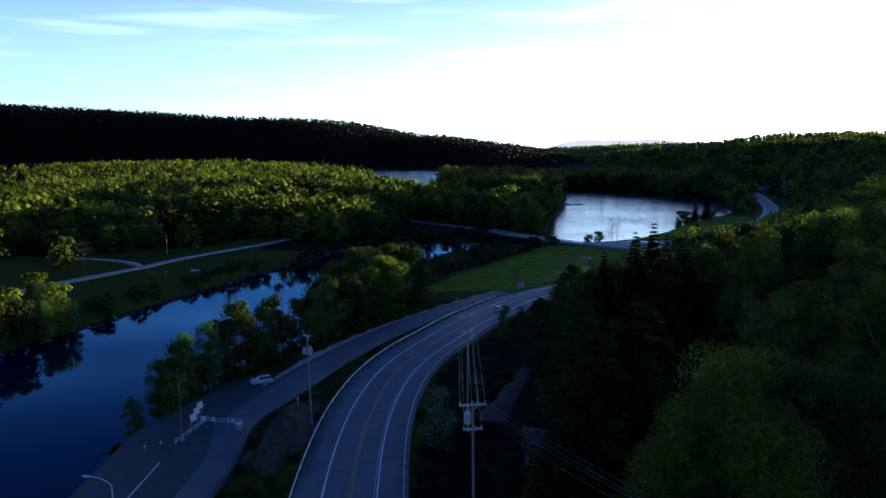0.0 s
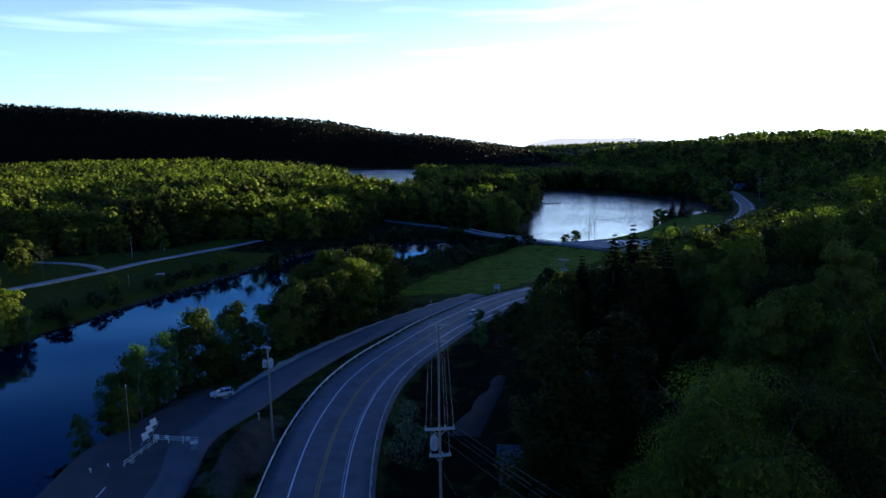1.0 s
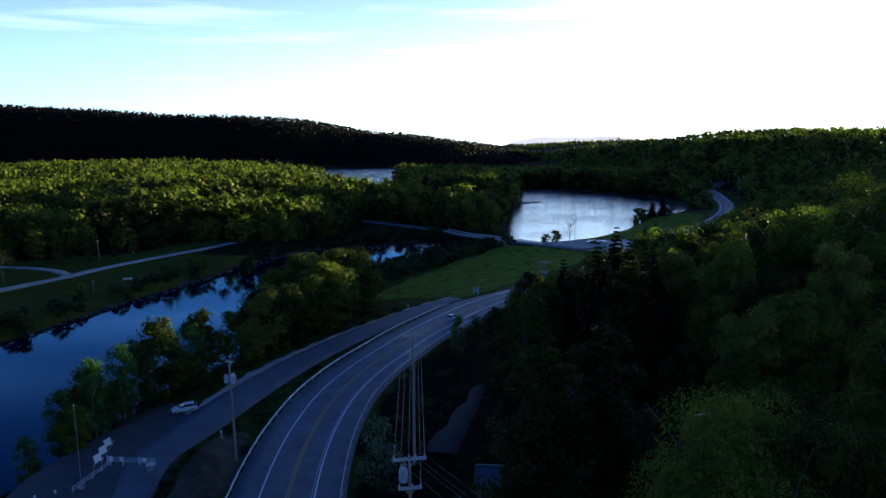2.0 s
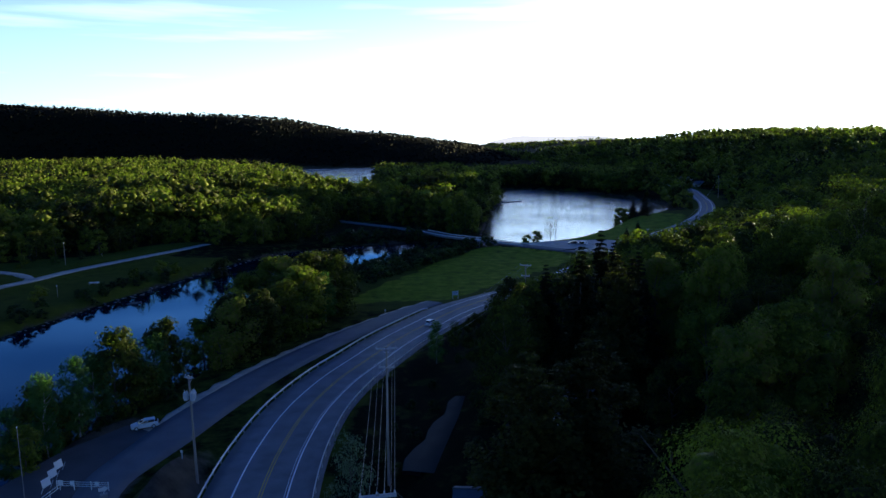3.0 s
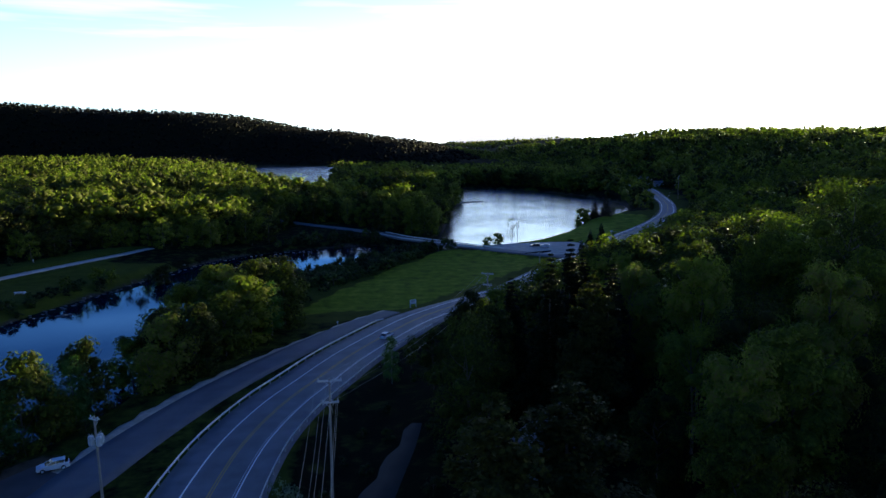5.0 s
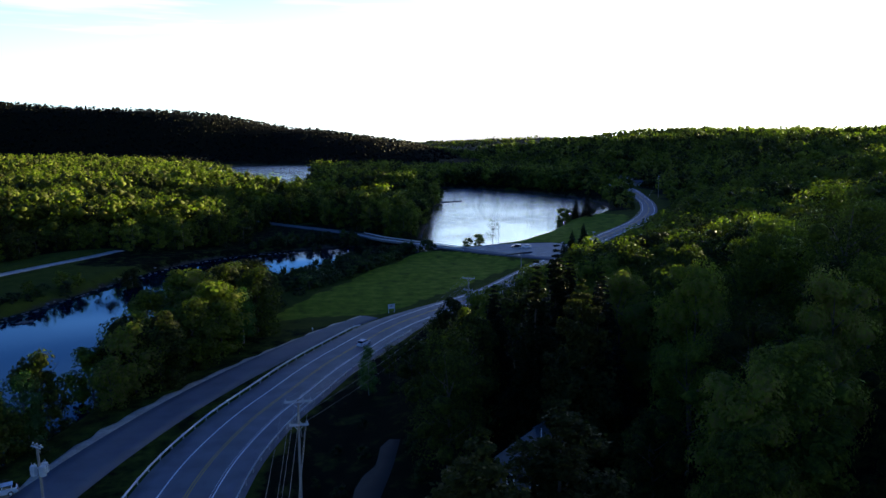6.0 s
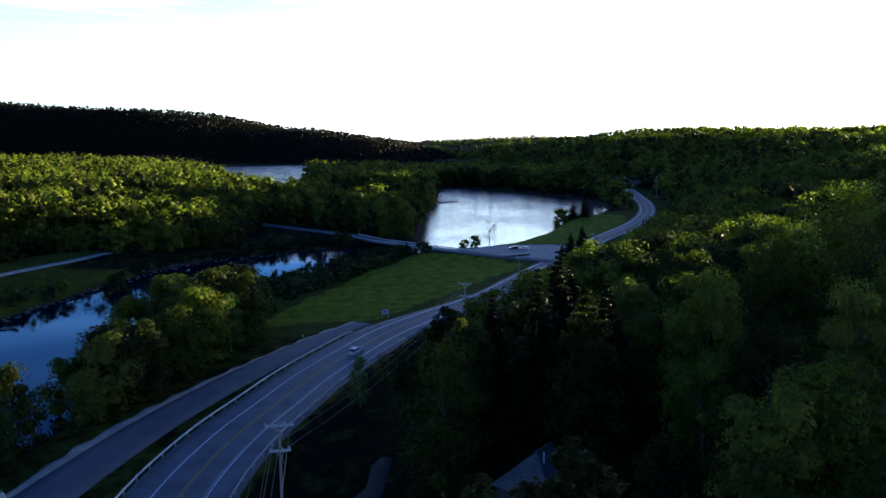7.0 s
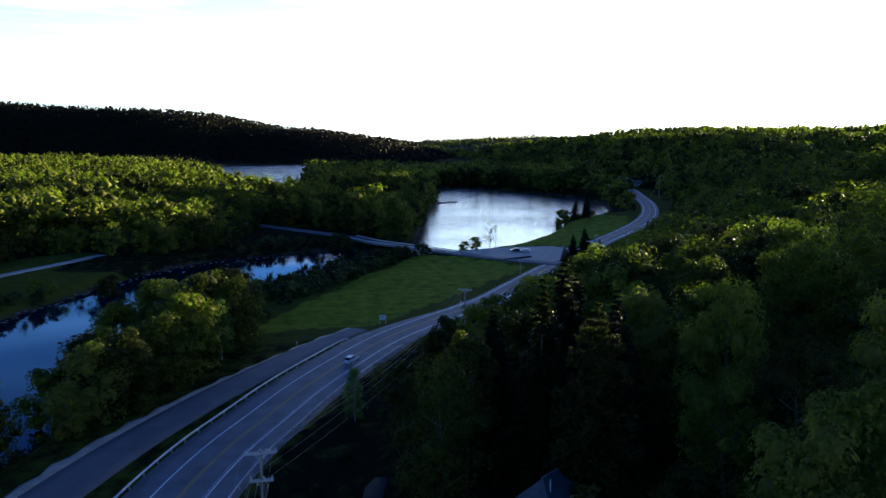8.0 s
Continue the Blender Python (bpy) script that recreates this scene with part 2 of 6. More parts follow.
link(nt, ramp_node(nt, n.outputs["Fac"], [(0.3, (0.190, 0.190, 0.188)), (0.7, (0.212, 0.211, 0.206))]).outputs["Color"], haze_glow.inputs["Color"])
link(nt, haze_glow.outputs["Emission"], [q for q in nt.nodes if q.type == "OUTPUT_MATERIAL"][0].inputs["Surface"])
M_GLASS = surface("window_glass", (0.010, 0.012, 0.014), (0.018, 0.02, 0.022), 0.04, 1.0, 0.3, 0.0)

# water: a dark body under a fresnel gloss; the river lies still, the open lake is ruffled by wind
M_WATER, nt, b = node_material("water")
co = position(nt)
sep = nt.nodes.new("ShaderNodeSeparateXYZ")
link(nt, co, sep.inputs["Vector"])


def by_y(y0, y1, v0, v1):
    n = nt.nodes.new("ShaderNodeMapRange")
    n.inputs["From Min"].default_value, n.inputs["From Max"].default_value = y0, y1
    n.inputs["To Min"].default_value, n.inputs["To Max"].default_value = v0, v1
    link(nt, sep.outputs["Y"], n.inputs["Value"])
    return n.outputs["Result"]


def times(a, c):
    n = nt.nodes.new("ShaderNodeMath")
    n.operation = "MULTIPLY"
    link(nt, a, n.inputs[0])
    link(nt, c, n.inputs[1])
    return n.outputs[0]


sc = nt.nodes.new("ShaderNodeMapping")
sc.inputs["Scale"].default_value = (0.35, 1.0, 1.0)
link(nt, co, sc.inputs["Vector"])
w1 = noise_node(nt, 0.9, 3.0, 0.5, sc.outputs["Vector"])
w2 = noise_node(nt, 0.018, 2.0, 0.5, co)
calm = ramp_node(nt, w2.outputs["Fac"], [(0.40, (0.35, 0.35, 0.35)), (0.62, (1.0, 1.0, 1.0))])
swells = times(times(w1.outputs["Fac"], calm.outputs["Color"]), times(by_y(340, 400, 0.10, 4.0), by_y(560, 1000, 1.0, 5.0)))
wave = nt.nodes.new("ShaderNodeBump")
wave.inputs["Strength"].default_value, wave.inputs["Distance"].default_value = 0.5, 0.15
link(nt, swells, wave.inputs["Height"])
body = nt.nodes.new("ShaderNodeBsdfDiffuse")
body.inputs["Color"].default_value = (0.002, 0.006, 0.020, 1.0)
gloss = nt.nodes.new("ShaderNodeBsdfGlossy")
# gloss tint and IOR change with y: reflection painted blue on river, white on lake
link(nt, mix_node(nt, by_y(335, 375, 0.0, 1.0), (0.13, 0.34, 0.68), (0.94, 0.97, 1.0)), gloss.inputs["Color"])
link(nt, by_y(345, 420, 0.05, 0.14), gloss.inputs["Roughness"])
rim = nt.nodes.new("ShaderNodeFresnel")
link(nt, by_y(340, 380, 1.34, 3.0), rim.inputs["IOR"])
for n in (gloss, rim):
    link(nt, wave.outputs["Normal"], n.inputs["Normal"])
blend = nt.nodes.new("ShaderNodeMixShader")
link(nt, rim.outputs["Fac"], blend.inputs["Fac"])
link(nt, body.outputs["BSDF"], blend.inputs[1])
link(nt, gloss.outputs["BSDF"], blend.inputs[2])
nt.nodes.remove(b)
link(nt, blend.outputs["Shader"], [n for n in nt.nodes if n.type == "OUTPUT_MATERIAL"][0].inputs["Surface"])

# ground: grass, forest floor and stony banks, by what grows there
M_GROUND, nt, b = node_material("ground")
co = position(nt)
g_f, g_c, g_m = noise_node(nt, 1.6, 8.0, 0.7, co), noise_node(nt, 0.035, 4.0, 0.6, co), noise_node(nt, 0.25, 5.0, 0.65, co)
grass = ramp_node(nt, g_m.outputs["Fac"], [(0.30, (0.028, 0.038, 0.006)), (0.50, (0.046, 0.064, 0.008)), (0.70, (0.080, 0.092, 0.014))])
grass2 = mix_node(nt, g_c.outputs["Fac"], grass.outputs["Color"], (0.054, 0.066, 0.010))
lawn = ramp_node(nt, g_m.outputs["Fac"], [(0.30, (0.060, 0.084, 0.008)), (0.50, (0.115, 0.165, 0.010)), (0.68, (0.200, 0.225, 0.022))])
# litter darkened beyond its own tone, painting tree shade into the gaps
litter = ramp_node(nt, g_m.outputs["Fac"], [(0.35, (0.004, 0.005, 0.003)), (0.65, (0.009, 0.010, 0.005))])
stone = ramp_node(nt, g_f.outputs["Fac"], [(0.38, (0.022, 0.019, 0.016)), (0.62, (0.070, 0.063, 0.054))])
dirt = ramp_node(nt, g_m.outputs["Fac"], [(0.35, (0.055, 0.043, 0.031)), (0.65, (0.12, 0.095, 0.066))])
cover = {}
for key in ("grassy", "lush", "stony", "earthy"):
    a = nt.nodes.new("ShaderNodeAttribute")
    a.attribute_name = key
    # ragged edges between the kinds of cover
    j = nt.nodes.new("ShaderNodeMath")
    j.operation = "MULTIPLY_ADD"
    link(nt, g_m.outputs["Fac"], j.inputs[0])
    j.inputs[1].default_value = 0.9
    link(nt, a.outputs["Fac"], j.inputs[2])
    k = ramp_node(nt, j.outputs[0], [(0.72, (0, 0, 0)), (0.98, (1, 1, 1))])
    cover[key] = k.outputs["Color"]
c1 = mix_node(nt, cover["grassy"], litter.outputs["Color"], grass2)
c1 = mix_node(nt, cover["lush"], c1, lawn.outputs["Color"])
c2 = mix_node(nt, cover["earthy"], c1, dirt.outputs["Color"])
c3 = mix_node(nt, cover["stony"], c2, stone.outputs["Color"])
link(nt, c3, b.inputs["Base Color"])
b.inputs["Roughness"].default_value = 0.95
b.inputs["Specular IOR Level"].default_value = 0.02
bump(nt, b, g_f.outputs["Fac"], 0.7, 0.25)


# ---- plan ----
def curve_points(pts, step):
    """A smooth line through the corner points, as evenly stepped points."""
    p = np.array(pts, float)
    p = np.vstack([2 * p[0] - p[1], p, 2 * p[-1] - p[-2]])
    out = []
    for i in range(1, len(p) - 2):
        n = max(2, int(np.linalg.norm(p[i + 1] - p[i]) / step))
        for k in range(n):
            t = k / n
            out.append(0.5 * (2 * p[i] + (p[i + 1] - p[i - 1]) * t + (2 * p[i - 1] - 5 * p[i] + 4 * p[i + 1] - p[i + 2]) * t * t
                              + (3 * p[i] - p[i - 1] - 3 * p[i + 1] + p[i + 2]) * t ** 3))
    out.append(p[-2])
    return np.array(out)


MAIN = curve_points([(-8, -60), (-12, 20), (-15.5, 60), (-18.6, 86), (-20.1, 101), (-20.8, 114), (-20.6, 126), (-19.2, 140), (-15.6, 155),
                     (-10.8, 168), (-5.4, 182), (1.9, 196.8), (10.9, 212.9), (21.5, 226.2), (42.1, 248.7), (57.3, 271.5), (76.5, 300.5),
                     (97, 329), (115, 357), (136, 384), (155, 410), (173, 440), (187, 470), (203, 512), (215, 552), (226, 590), (234, 622), (238, 660), (236, 700)], 3.0)
SIDE = curve_points([(-40, -40), (-42, 40), (-42.5, 86), (-43.5, 100), (-45, 113), (-41.8, 125), (-36.5, 143), (-30.2, 160), (-23.5, 175),
                     (-17.2, 187), (-10.4, 199), (-2.8, 212), (5.5, 223)], 3.0)
BRIDGE = curve_points([(-85, 495), (-60, 470), (-39, 445), (-17, 420), (0.6, 398), (13, 376), (31, 354.5), (44, 339), (60, 322), (75, 309), (83, 303)], 3.0)
LEFT = curve_points([(-172, 170), (-163, 205), (-150, 244), (-140, 267), (-134, 289), (-121, 319), (-111, 340), (-104, 358)], 3.0)
DRIVE = curve_points([(-140, 270), (-150, 281), (-166, 290), (-190, 296)], 3.0)
YARD = curve_points([(8.3, 142), (6.8, 133), (4.6, 123), (2.4, 113.5)], 3.0)

RIVER = np.array([(-150, -80), (-136, 40), (-128, 110), (-120, 158), (-114, 183), (-107, 215), (-97, 253), (-89, 281), (-82, 306), (-72, 332), (-60, 348),
                  (-45, 357), (-27, 366), (-6, 373), (14, 368), (27, 366), (36, 372), (44, 362), (35, 349), (26, 343), (12, 340), (-5, 326), (-20, 303),
                  (-33, 272), (-43, 236), (-48, 202), (-50, 170), (-57, 145), (-65, 118), (-62, 100), (-59, 86), (-58, 40), (-56, -80)])
LAKE = np.array([(30, 366), (36, 400), (44, 462), (52, 520), (59, 560), (68, 605), (76, 640), (74, 673), (78, 740), (86, 807), (120, 790), (156, 742),
                 (176, 690), (186, 643), (192, 600), (188, 560), (170, 498), (146, 470), (125, 450), (116, 432), (104, 411), (90, 388), (76, 369), (58, 359), (44, 353)])
BACKWATER = np.array([(-150, 760), (-62, 760), (-88, 1200), (-102, 1540), (-118, 1750), (-200, 1760), (-330, 1720), (-345, 1600), (-242, 1200)])
LOT = np.array([(49, 342), (60, 349), (72, 351), (90, 350), (99, 340), (97, 331), (88, 319), (78, 309), (70, 316), (58, 327)])
RAMP = np.array([(-58, -20), (-40, -20), (-41, 60), (-42, 100), (-42, 122), (-44, 131), (-49, 134), (-55, 124), (-59, 108), (-57, 86)])
WATER_Z = -3.0
ROAD_Z = ([0, 330, 357, 384, 410, 440, 470, 512, 552, 590, 622, 700], [0, 0, 0.3, 0.9, 1.5, 2.1, 2.5, 2.9, 3.2, 3.7, 4.3, 5.5])


def side_of(P, line):
    """Signed distance from a line (right of its run is positive) and the y of its nearest point."""
    best = np.full(len(P), 1e18)
    sign, near = np.zeros(len(P)), np.zeros(len(P))
    for a, c in zip(line[:-1], line[1:]):
        d = c - a
        t = np.clip(((P - a) @ d) / (d @ d), 0, 1)
        q = a + t[:, None] * d
        r = P - q
        dist = (r ** 2).sum(1)
        m = dist < best
        best[m] = dist[m]
        sign[m] = np.sign(d[1] * r[m, 0] - d[0] * r[m, 1])
        near[m] = q[m, 1]
    return np.sqrt(best) * np.where(sign == 0, 1, sign), near


def inside(P, poly):
    """Distance inside a closed outline (positive within)."""
    best = np.full(len(P), 1e18)
    within = np.zeros(len(P), bool)
    for a, c in zip(poly, np.roll(poly, -1, 0)):
        d = c - a
        t = np.clip(((P - a) @ d) / (d @ d), 0, 1)
        best = np.minimum(best, ((P - a - t[:, None] * d) ** 2).sum(1))
        cross = ((a[1] > P[:, 1]) != (c[1] > P[:, 1])) & (P[:, 0] < (c[0] - a[0]) * (P[:, 1] - a[1]) / (c[1] - a[1] + 1e-12) + a[0])
        within ^= cross
    return np.sqrt(best) * np.where(within, 1, -1)


def smooth(a, c, v):
    t = np.clip((v - a) / (c - a), 0, 1)
    return t * t * (3 - 2 * t)


def waves(x, y):
    """Gentle unevenness of the land, about -1 to 1."""
    return (np.sin(x * 0.031 + 1.3) * np.cos(y * 0.027 + 0.4) + 0.6 * np.sin(x * 0.083 - y * 0.061) + 0.4 * np.cos(x * 0.017 + y * 0.143 + 2.0)) / 2.0


RIDGE_L = ([-2600, -1640, -1445, -1064, -785, -438, -367, -242, -98, 71, 174, 300], [215, 206, 187, 163, 146, 133, 121, 98, 80, 55, 40, 24])
RIDGE_R = ([250, 333, 378, 492, 583, 724, 843, 965, 1049, 1300, 2000], [26, 29, 36, 45, 58, 54, 54, 45, 39, 42, 60])
FAR = ([-500, 189, 665, 1150, 2500], [25, 50, 57, 43, 40])


def land(P):
    """Height of the ground at each place, and what covers it: grass, stone, bare earth."""
    x, y = P[:, 0], P[:, 1]
    dm, ym = side_of(P, MAIN)
    zr = np.interp(ym, *ROAD_Z)
    h = zr - 0.25 + np.zeros(len(P))
    s = np.clip(dm - 20, 0, None)
    h += 42 * (1 - np.exp(-0.2 * s / 42)) * (1 - smooth(700, 800, y) * (1 - smooth(230, 400, x))) + 1.2 * waves(x, y) * smooth(14, 40, np.abs(dm)) + 4.0 * waves(x * 1.6 + 40, y * 1.4) * smooth(70, 160, dm)
    h -= np.where(dm < 0, zr * smooth(10, 60, -dm), 0)
    # unseen ground to the south-east, levelled low so the sun reaches the near crowns
    h -= (h - 16.0) * smooth(1.0, 1.25, (x - 6) / np.maximum(y - 45, 1.0)) * smooth(62, 100, x) * (1 - smooth(165, 195, y))
    # unseen hill shoulder added to the east to keep low sun off the slope
    h += 30 * smooth(0.97, 1.15, (x - 6) / np.maximum(y - 45, 1.0)) * smooth(190, 225, y) * smooth(150, 210, x) * (1 - smooth(520, 800, y))
    # embankment down from the right-hand rail
    h -= 1.0 * smooth(8, 13, dm) * (1 - smooth(16, 30, dm)) * (1 - smooth(200, 230, y))
    # west of the river and the wooded flat
    west = smooth(-60, -130, x) * smooth(260, 380, y + np.clip(-x - 100, 0, 200))
    h += west * (1.5 + 1.0 * waves(x * 1.7, y * 1.3)) + smooth(-150, -500, x) * smooth(500, 1100, y) * 16
    h += 10 * np.exp(-((x + 95) / 115) ** 2 - ((y - 575) / 95) ** 2) * smooth(-80, -130, x - 0.2 * (y - 575))
    # far ridges
    wl = smooth(1740, 2200, y + np.clip(-x - 350, 0, 1200) * 0.5) * (1 - smooth(150, 320, x))
    h = h * (1 - wl) + (np.interp(x, *RIDGE_L) + 5 * waves(x * 0.35, y * 0.2)) * wl
    wr = smooth(800, 1400, y) * smooth(170, 330, x)
    h = h * (1 - wr) + (np.interp(x, *RIDGE_R) + 3.5 * waves(x * 0.5, y * 0.25)) * wr
    wf = smooth(3600, 4400, y)
    h = h * (1 - wf) + np.interp(x, *FAR) * wf
    # mound of bare earth between the two roads
    ds, _ = side_of(P, SIDE)
    mound = np.exp(-((x + 32.3) / 3.8) ** 2 - ((y - 107) / 13.0) ** 2)
    h += 5.2 * mound * smooth(4.5, 8.0, np.abs(ds)) * smooth(8.0, 9.6, np.abs(dm))
    # roads lie on level beds
    for dist, half, level in ((np.abs(dm), 9.0, zr), (np.abs(ds), 5.0, 0 * zr), (np.abs(side_of(P, BRIDGE)[0]), 4.2, 0 * zr + 0.2), (np.abs(side_of(P, LEFT)[0]), 3.2, 0 * zr + 0.9),
                              (np.abs(side_of(P, DRIVE)[0]), 2.6, 0 * zr + 0.9), (-inside(P, LOT), 0.5, 0 * zr), (-inside(P, RAMP), 0.5, 0 * zr)):
        k = 1 - smooth(half, half + 5.0, dist)
        h = h * (1 - k) + (level - 0.22) * k
    # water beds
    wet = np.maximum(np.maximum(inside(P, RIVER), inside(P, LAKE)), inside(P, BACKWATER))
    shore = smooth(-8.0, 1.0, wet + 1.2 * waves(x * 5, y * 5))
    h = h * (1 - shore) + (WATER_Z - 2.2) * shore
    dry = wet < -7
    h = np.where(dry & (h < WATER_Z + 1.2), WATER_Z + 1.2, h)
    return h, dm, ds, wet, mound


WOOD_W = np.array([(-700, 250), (-320, 270), (-260, 290), (-185, 302), (-152, 322), (-130, 345), (-116, 362), (-98, 346), (-84, 350), (-66, 364), (-50, 374), (-48, 402), (-53, 434), (-30, 458), (-12, 430), (6, 404), (17, 384),
                   (27, 378), (36, 420), (44, 470), (52, 525), (59, 565), (68, 612), (72, 640), (70, 680), (74, 750), (80, 815), (-40, 850), (-60, 950), (-130, 950), (-300, 1300), (-1200, 1300)])
MEADOW = np.array([(-24, 221), (-8, 226), (8, 226), (24, 244), (42, 268), (64, 295), (66, 305), (58, 318), (44, 333), (28, 338), (6, 294), (-8, 262), (-20, 234)])
LAWN = np.array([(64, 352), (90, 352), (101, 342), (112, 362), (136, 392), (154, 418), (164, 442), (150, 470), (122, 446), (104, 408), (78, 368)])


def wooded(P, dm, wet):
    """Where woods stand: west flat, island, the east slope and the far country."""
    x, y = P[:, 0], P[:, 1]
    w = inside(P, WOOD_W) > 2
    east = (dm > 17) & (y < 850)
    east &= ~((y > 180) & (y < 345) & (dm < 30) & (y > 285))
    w |= east
    w |= (y > 760) & (wet < -4) & (inside(P, WOOD_W) < -1) & (np.abs(dm) > 12)
    w |= (dm < -12) & (x > 160) & (y > 470) & (wet < -3)
    w &= wet < -3
    for line, gap in ((BRIDGE, 7), (LEFT, 7), (DRIVE, 5), (YARD, 6)):
        w &= np.abs(side_of(P, line)[0]) > gap
    w &= np.abs(dm) > 11
    for cx, cy, r in ((23, 113, 9.5), (9, 99, 7), (16, 86, 6), (117, 322, 13), (106, 294, 9), (250, 668, 12)):
        w &= (x - cx) ** 2 + (y - cy) ** 2 > r * r
    return w


def raw_mesh(name, co, faces4=None, faces3=None):
    """A mesh straight from arrays of corners and of four- or three-cornered faces."""
    me = bpy.data.meshes.new(name)
    me.vertices.add(len(co))
    me.vertices.foreach_set("co", np.ascontiguousarray(co, np.float32).ravel())
    idx, starts, n = [], [], 0
    for f, k in ((faces4, 4), (faces3, 3)):
        if f is not None and len(f):
            idx.append(np.asarray(f, np.int32).ravel())
            starts.append(n + k * np.arange(len(f)))
            n += k * len(f)
    idx, starts = np.concatenate(idx).astype(np.int32), np.concatenate(starts).astype(np.int32)
    me.loops.add(len(idx))
    me.loops.foreach_set("vertex_index", idx)
    me.polygons.add(len(starts))
    me.polygons.foreach_set("loop_start", starts)
    me.update(calc_edges=True)
    return me


def graded(spans):
    """Coordinates that step finely near and coarsely far: (from, to, step)."""
    return np.unique(np.round(np.concatenate([np.arange(a, c + 1e-6, s) for a, c, s in spans]), 3))


gx = graded([(-4800, -1200, 150), (-1200, -400, 50), (-400, -140, 10), (-140, -60, 3.0), (-60, 60, 2.0), (60, 220, 4.0), (220, 500, 12), (500, 1200, 40), (1200, 4800, 150)])
gy = graded([(-600, -60, 60), (-60, 60, 6), (60, 240, 2.2), (240, 480, 3.5), (480, 900, 12), (900, 2400, 40), (2400, 4800, 120)])
GX, GY = np.meshgrid(gx, gy)
GP = np.column_stack([GX.ravel(), GY.ravel()])
gh, g_dm, g_ds, g_wet, g_mound = land(GP)
nx = len(gx)
quad = (np.arange(len(gy) - 1)[:, None] * nx + np.arange(nx - 1)[None, :]).ravel()
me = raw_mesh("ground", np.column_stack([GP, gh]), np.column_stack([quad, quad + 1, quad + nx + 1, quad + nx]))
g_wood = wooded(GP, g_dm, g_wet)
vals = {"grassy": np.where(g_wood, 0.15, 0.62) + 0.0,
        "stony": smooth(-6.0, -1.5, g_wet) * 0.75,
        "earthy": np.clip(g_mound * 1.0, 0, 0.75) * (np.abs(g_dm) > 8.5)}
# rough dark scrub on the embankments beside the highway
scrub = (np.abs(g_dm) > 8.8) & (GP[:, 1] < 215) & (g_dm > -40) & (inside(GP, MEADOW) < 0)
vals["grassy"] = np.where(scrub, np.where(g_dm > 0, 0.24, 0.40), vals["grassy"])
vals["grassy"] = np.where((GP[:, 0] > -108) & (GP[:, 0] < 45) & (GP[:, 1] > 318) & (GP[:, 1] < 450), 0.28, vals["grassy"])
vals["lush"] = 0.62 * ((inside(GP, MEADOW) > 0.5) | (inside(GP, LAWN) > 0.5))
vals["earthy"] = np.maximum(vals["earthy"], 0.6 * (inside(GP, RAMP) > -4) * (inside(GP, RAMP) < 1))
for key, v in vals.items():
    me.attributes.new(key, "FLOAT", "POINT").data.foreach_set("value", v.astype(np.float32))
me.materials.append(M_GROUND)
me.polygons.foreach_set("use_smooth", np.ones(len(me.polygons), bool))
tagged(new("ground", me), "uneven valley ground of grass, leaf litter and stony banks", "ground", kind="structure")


def height(x, y):
    return float(land(np.array([[x, y]], float))[0][0])


# ---- helpers for meshes ----
def part(name, bm, material, parent=None, label="", flat=False):
    """Links a bmesh as one mesh object under a thing or a part."""
    me = bpy.data.meshes.new(name)
    bm.to_mesh(me)
    bm.free()
    me.materials.append(material)
    if not flat:
        for p in me.polygons:
            p.use_smooth = False
    ob = new(name, me)
    ob.parent = parent
    if label:
        ob["label"] = label
    return ob


def thing(name, m, label, category, group="", kind=""):
    ob = new(name)
    ob.empty_display_size = 0.3
    ob.matrix_world = m
    return tagged(ob, label, category, group, kind)


def add_box(bm, size, at=(0, 0, 0), m=None, bevel=0.0):
    r = bmesh.ops.create_cube(bm, size=1.0)
    vs = r["verts"]
    bmesh.ops.transform(bm, matrix=(m or Matrix.Identity(4)) @ Matrix.Translation(at) @ Matrix.Diagonal((*size, 1)), verts=vs)
    if bevel:
        es = list({e for v in vs for e in v.link_edges})
        bmesh.ops.bevel(bm, geom=es, offset=bevel, segments=1, affect="EDGES", profile=0.5)
    return bm


def add_tube(bm, a, c, r0, r1, n=8, cap=True):
    """A tapered round bar from a to c."""
    a, c = Vector(a), Vector(c)
    d = c - a
    r = bmesh.ops.create_cone(bm, cap_ends=cap, cap_tris=False, segments=n, radius1=r0, radius2=max(r1, 1e-4), depth=d.length)
    bmesh.ops.transform(bm, matrix=Matrix.Translation((a + c) / 2) @ d.to_track_quat("Z", "Y").to_matrix().to_4x4(), verts=r["verts"])
    return bm


def box(size, at=(0, 0, 0), m=None, bevel=0.0):
    return add_box(bmesh.new(), size, at, m, bevel)


def tube(a, c, r0, r1=None, n=8):
    return add_tube(bmesh.new(), a, c, r0, r0 if r1 is None else r1, n)


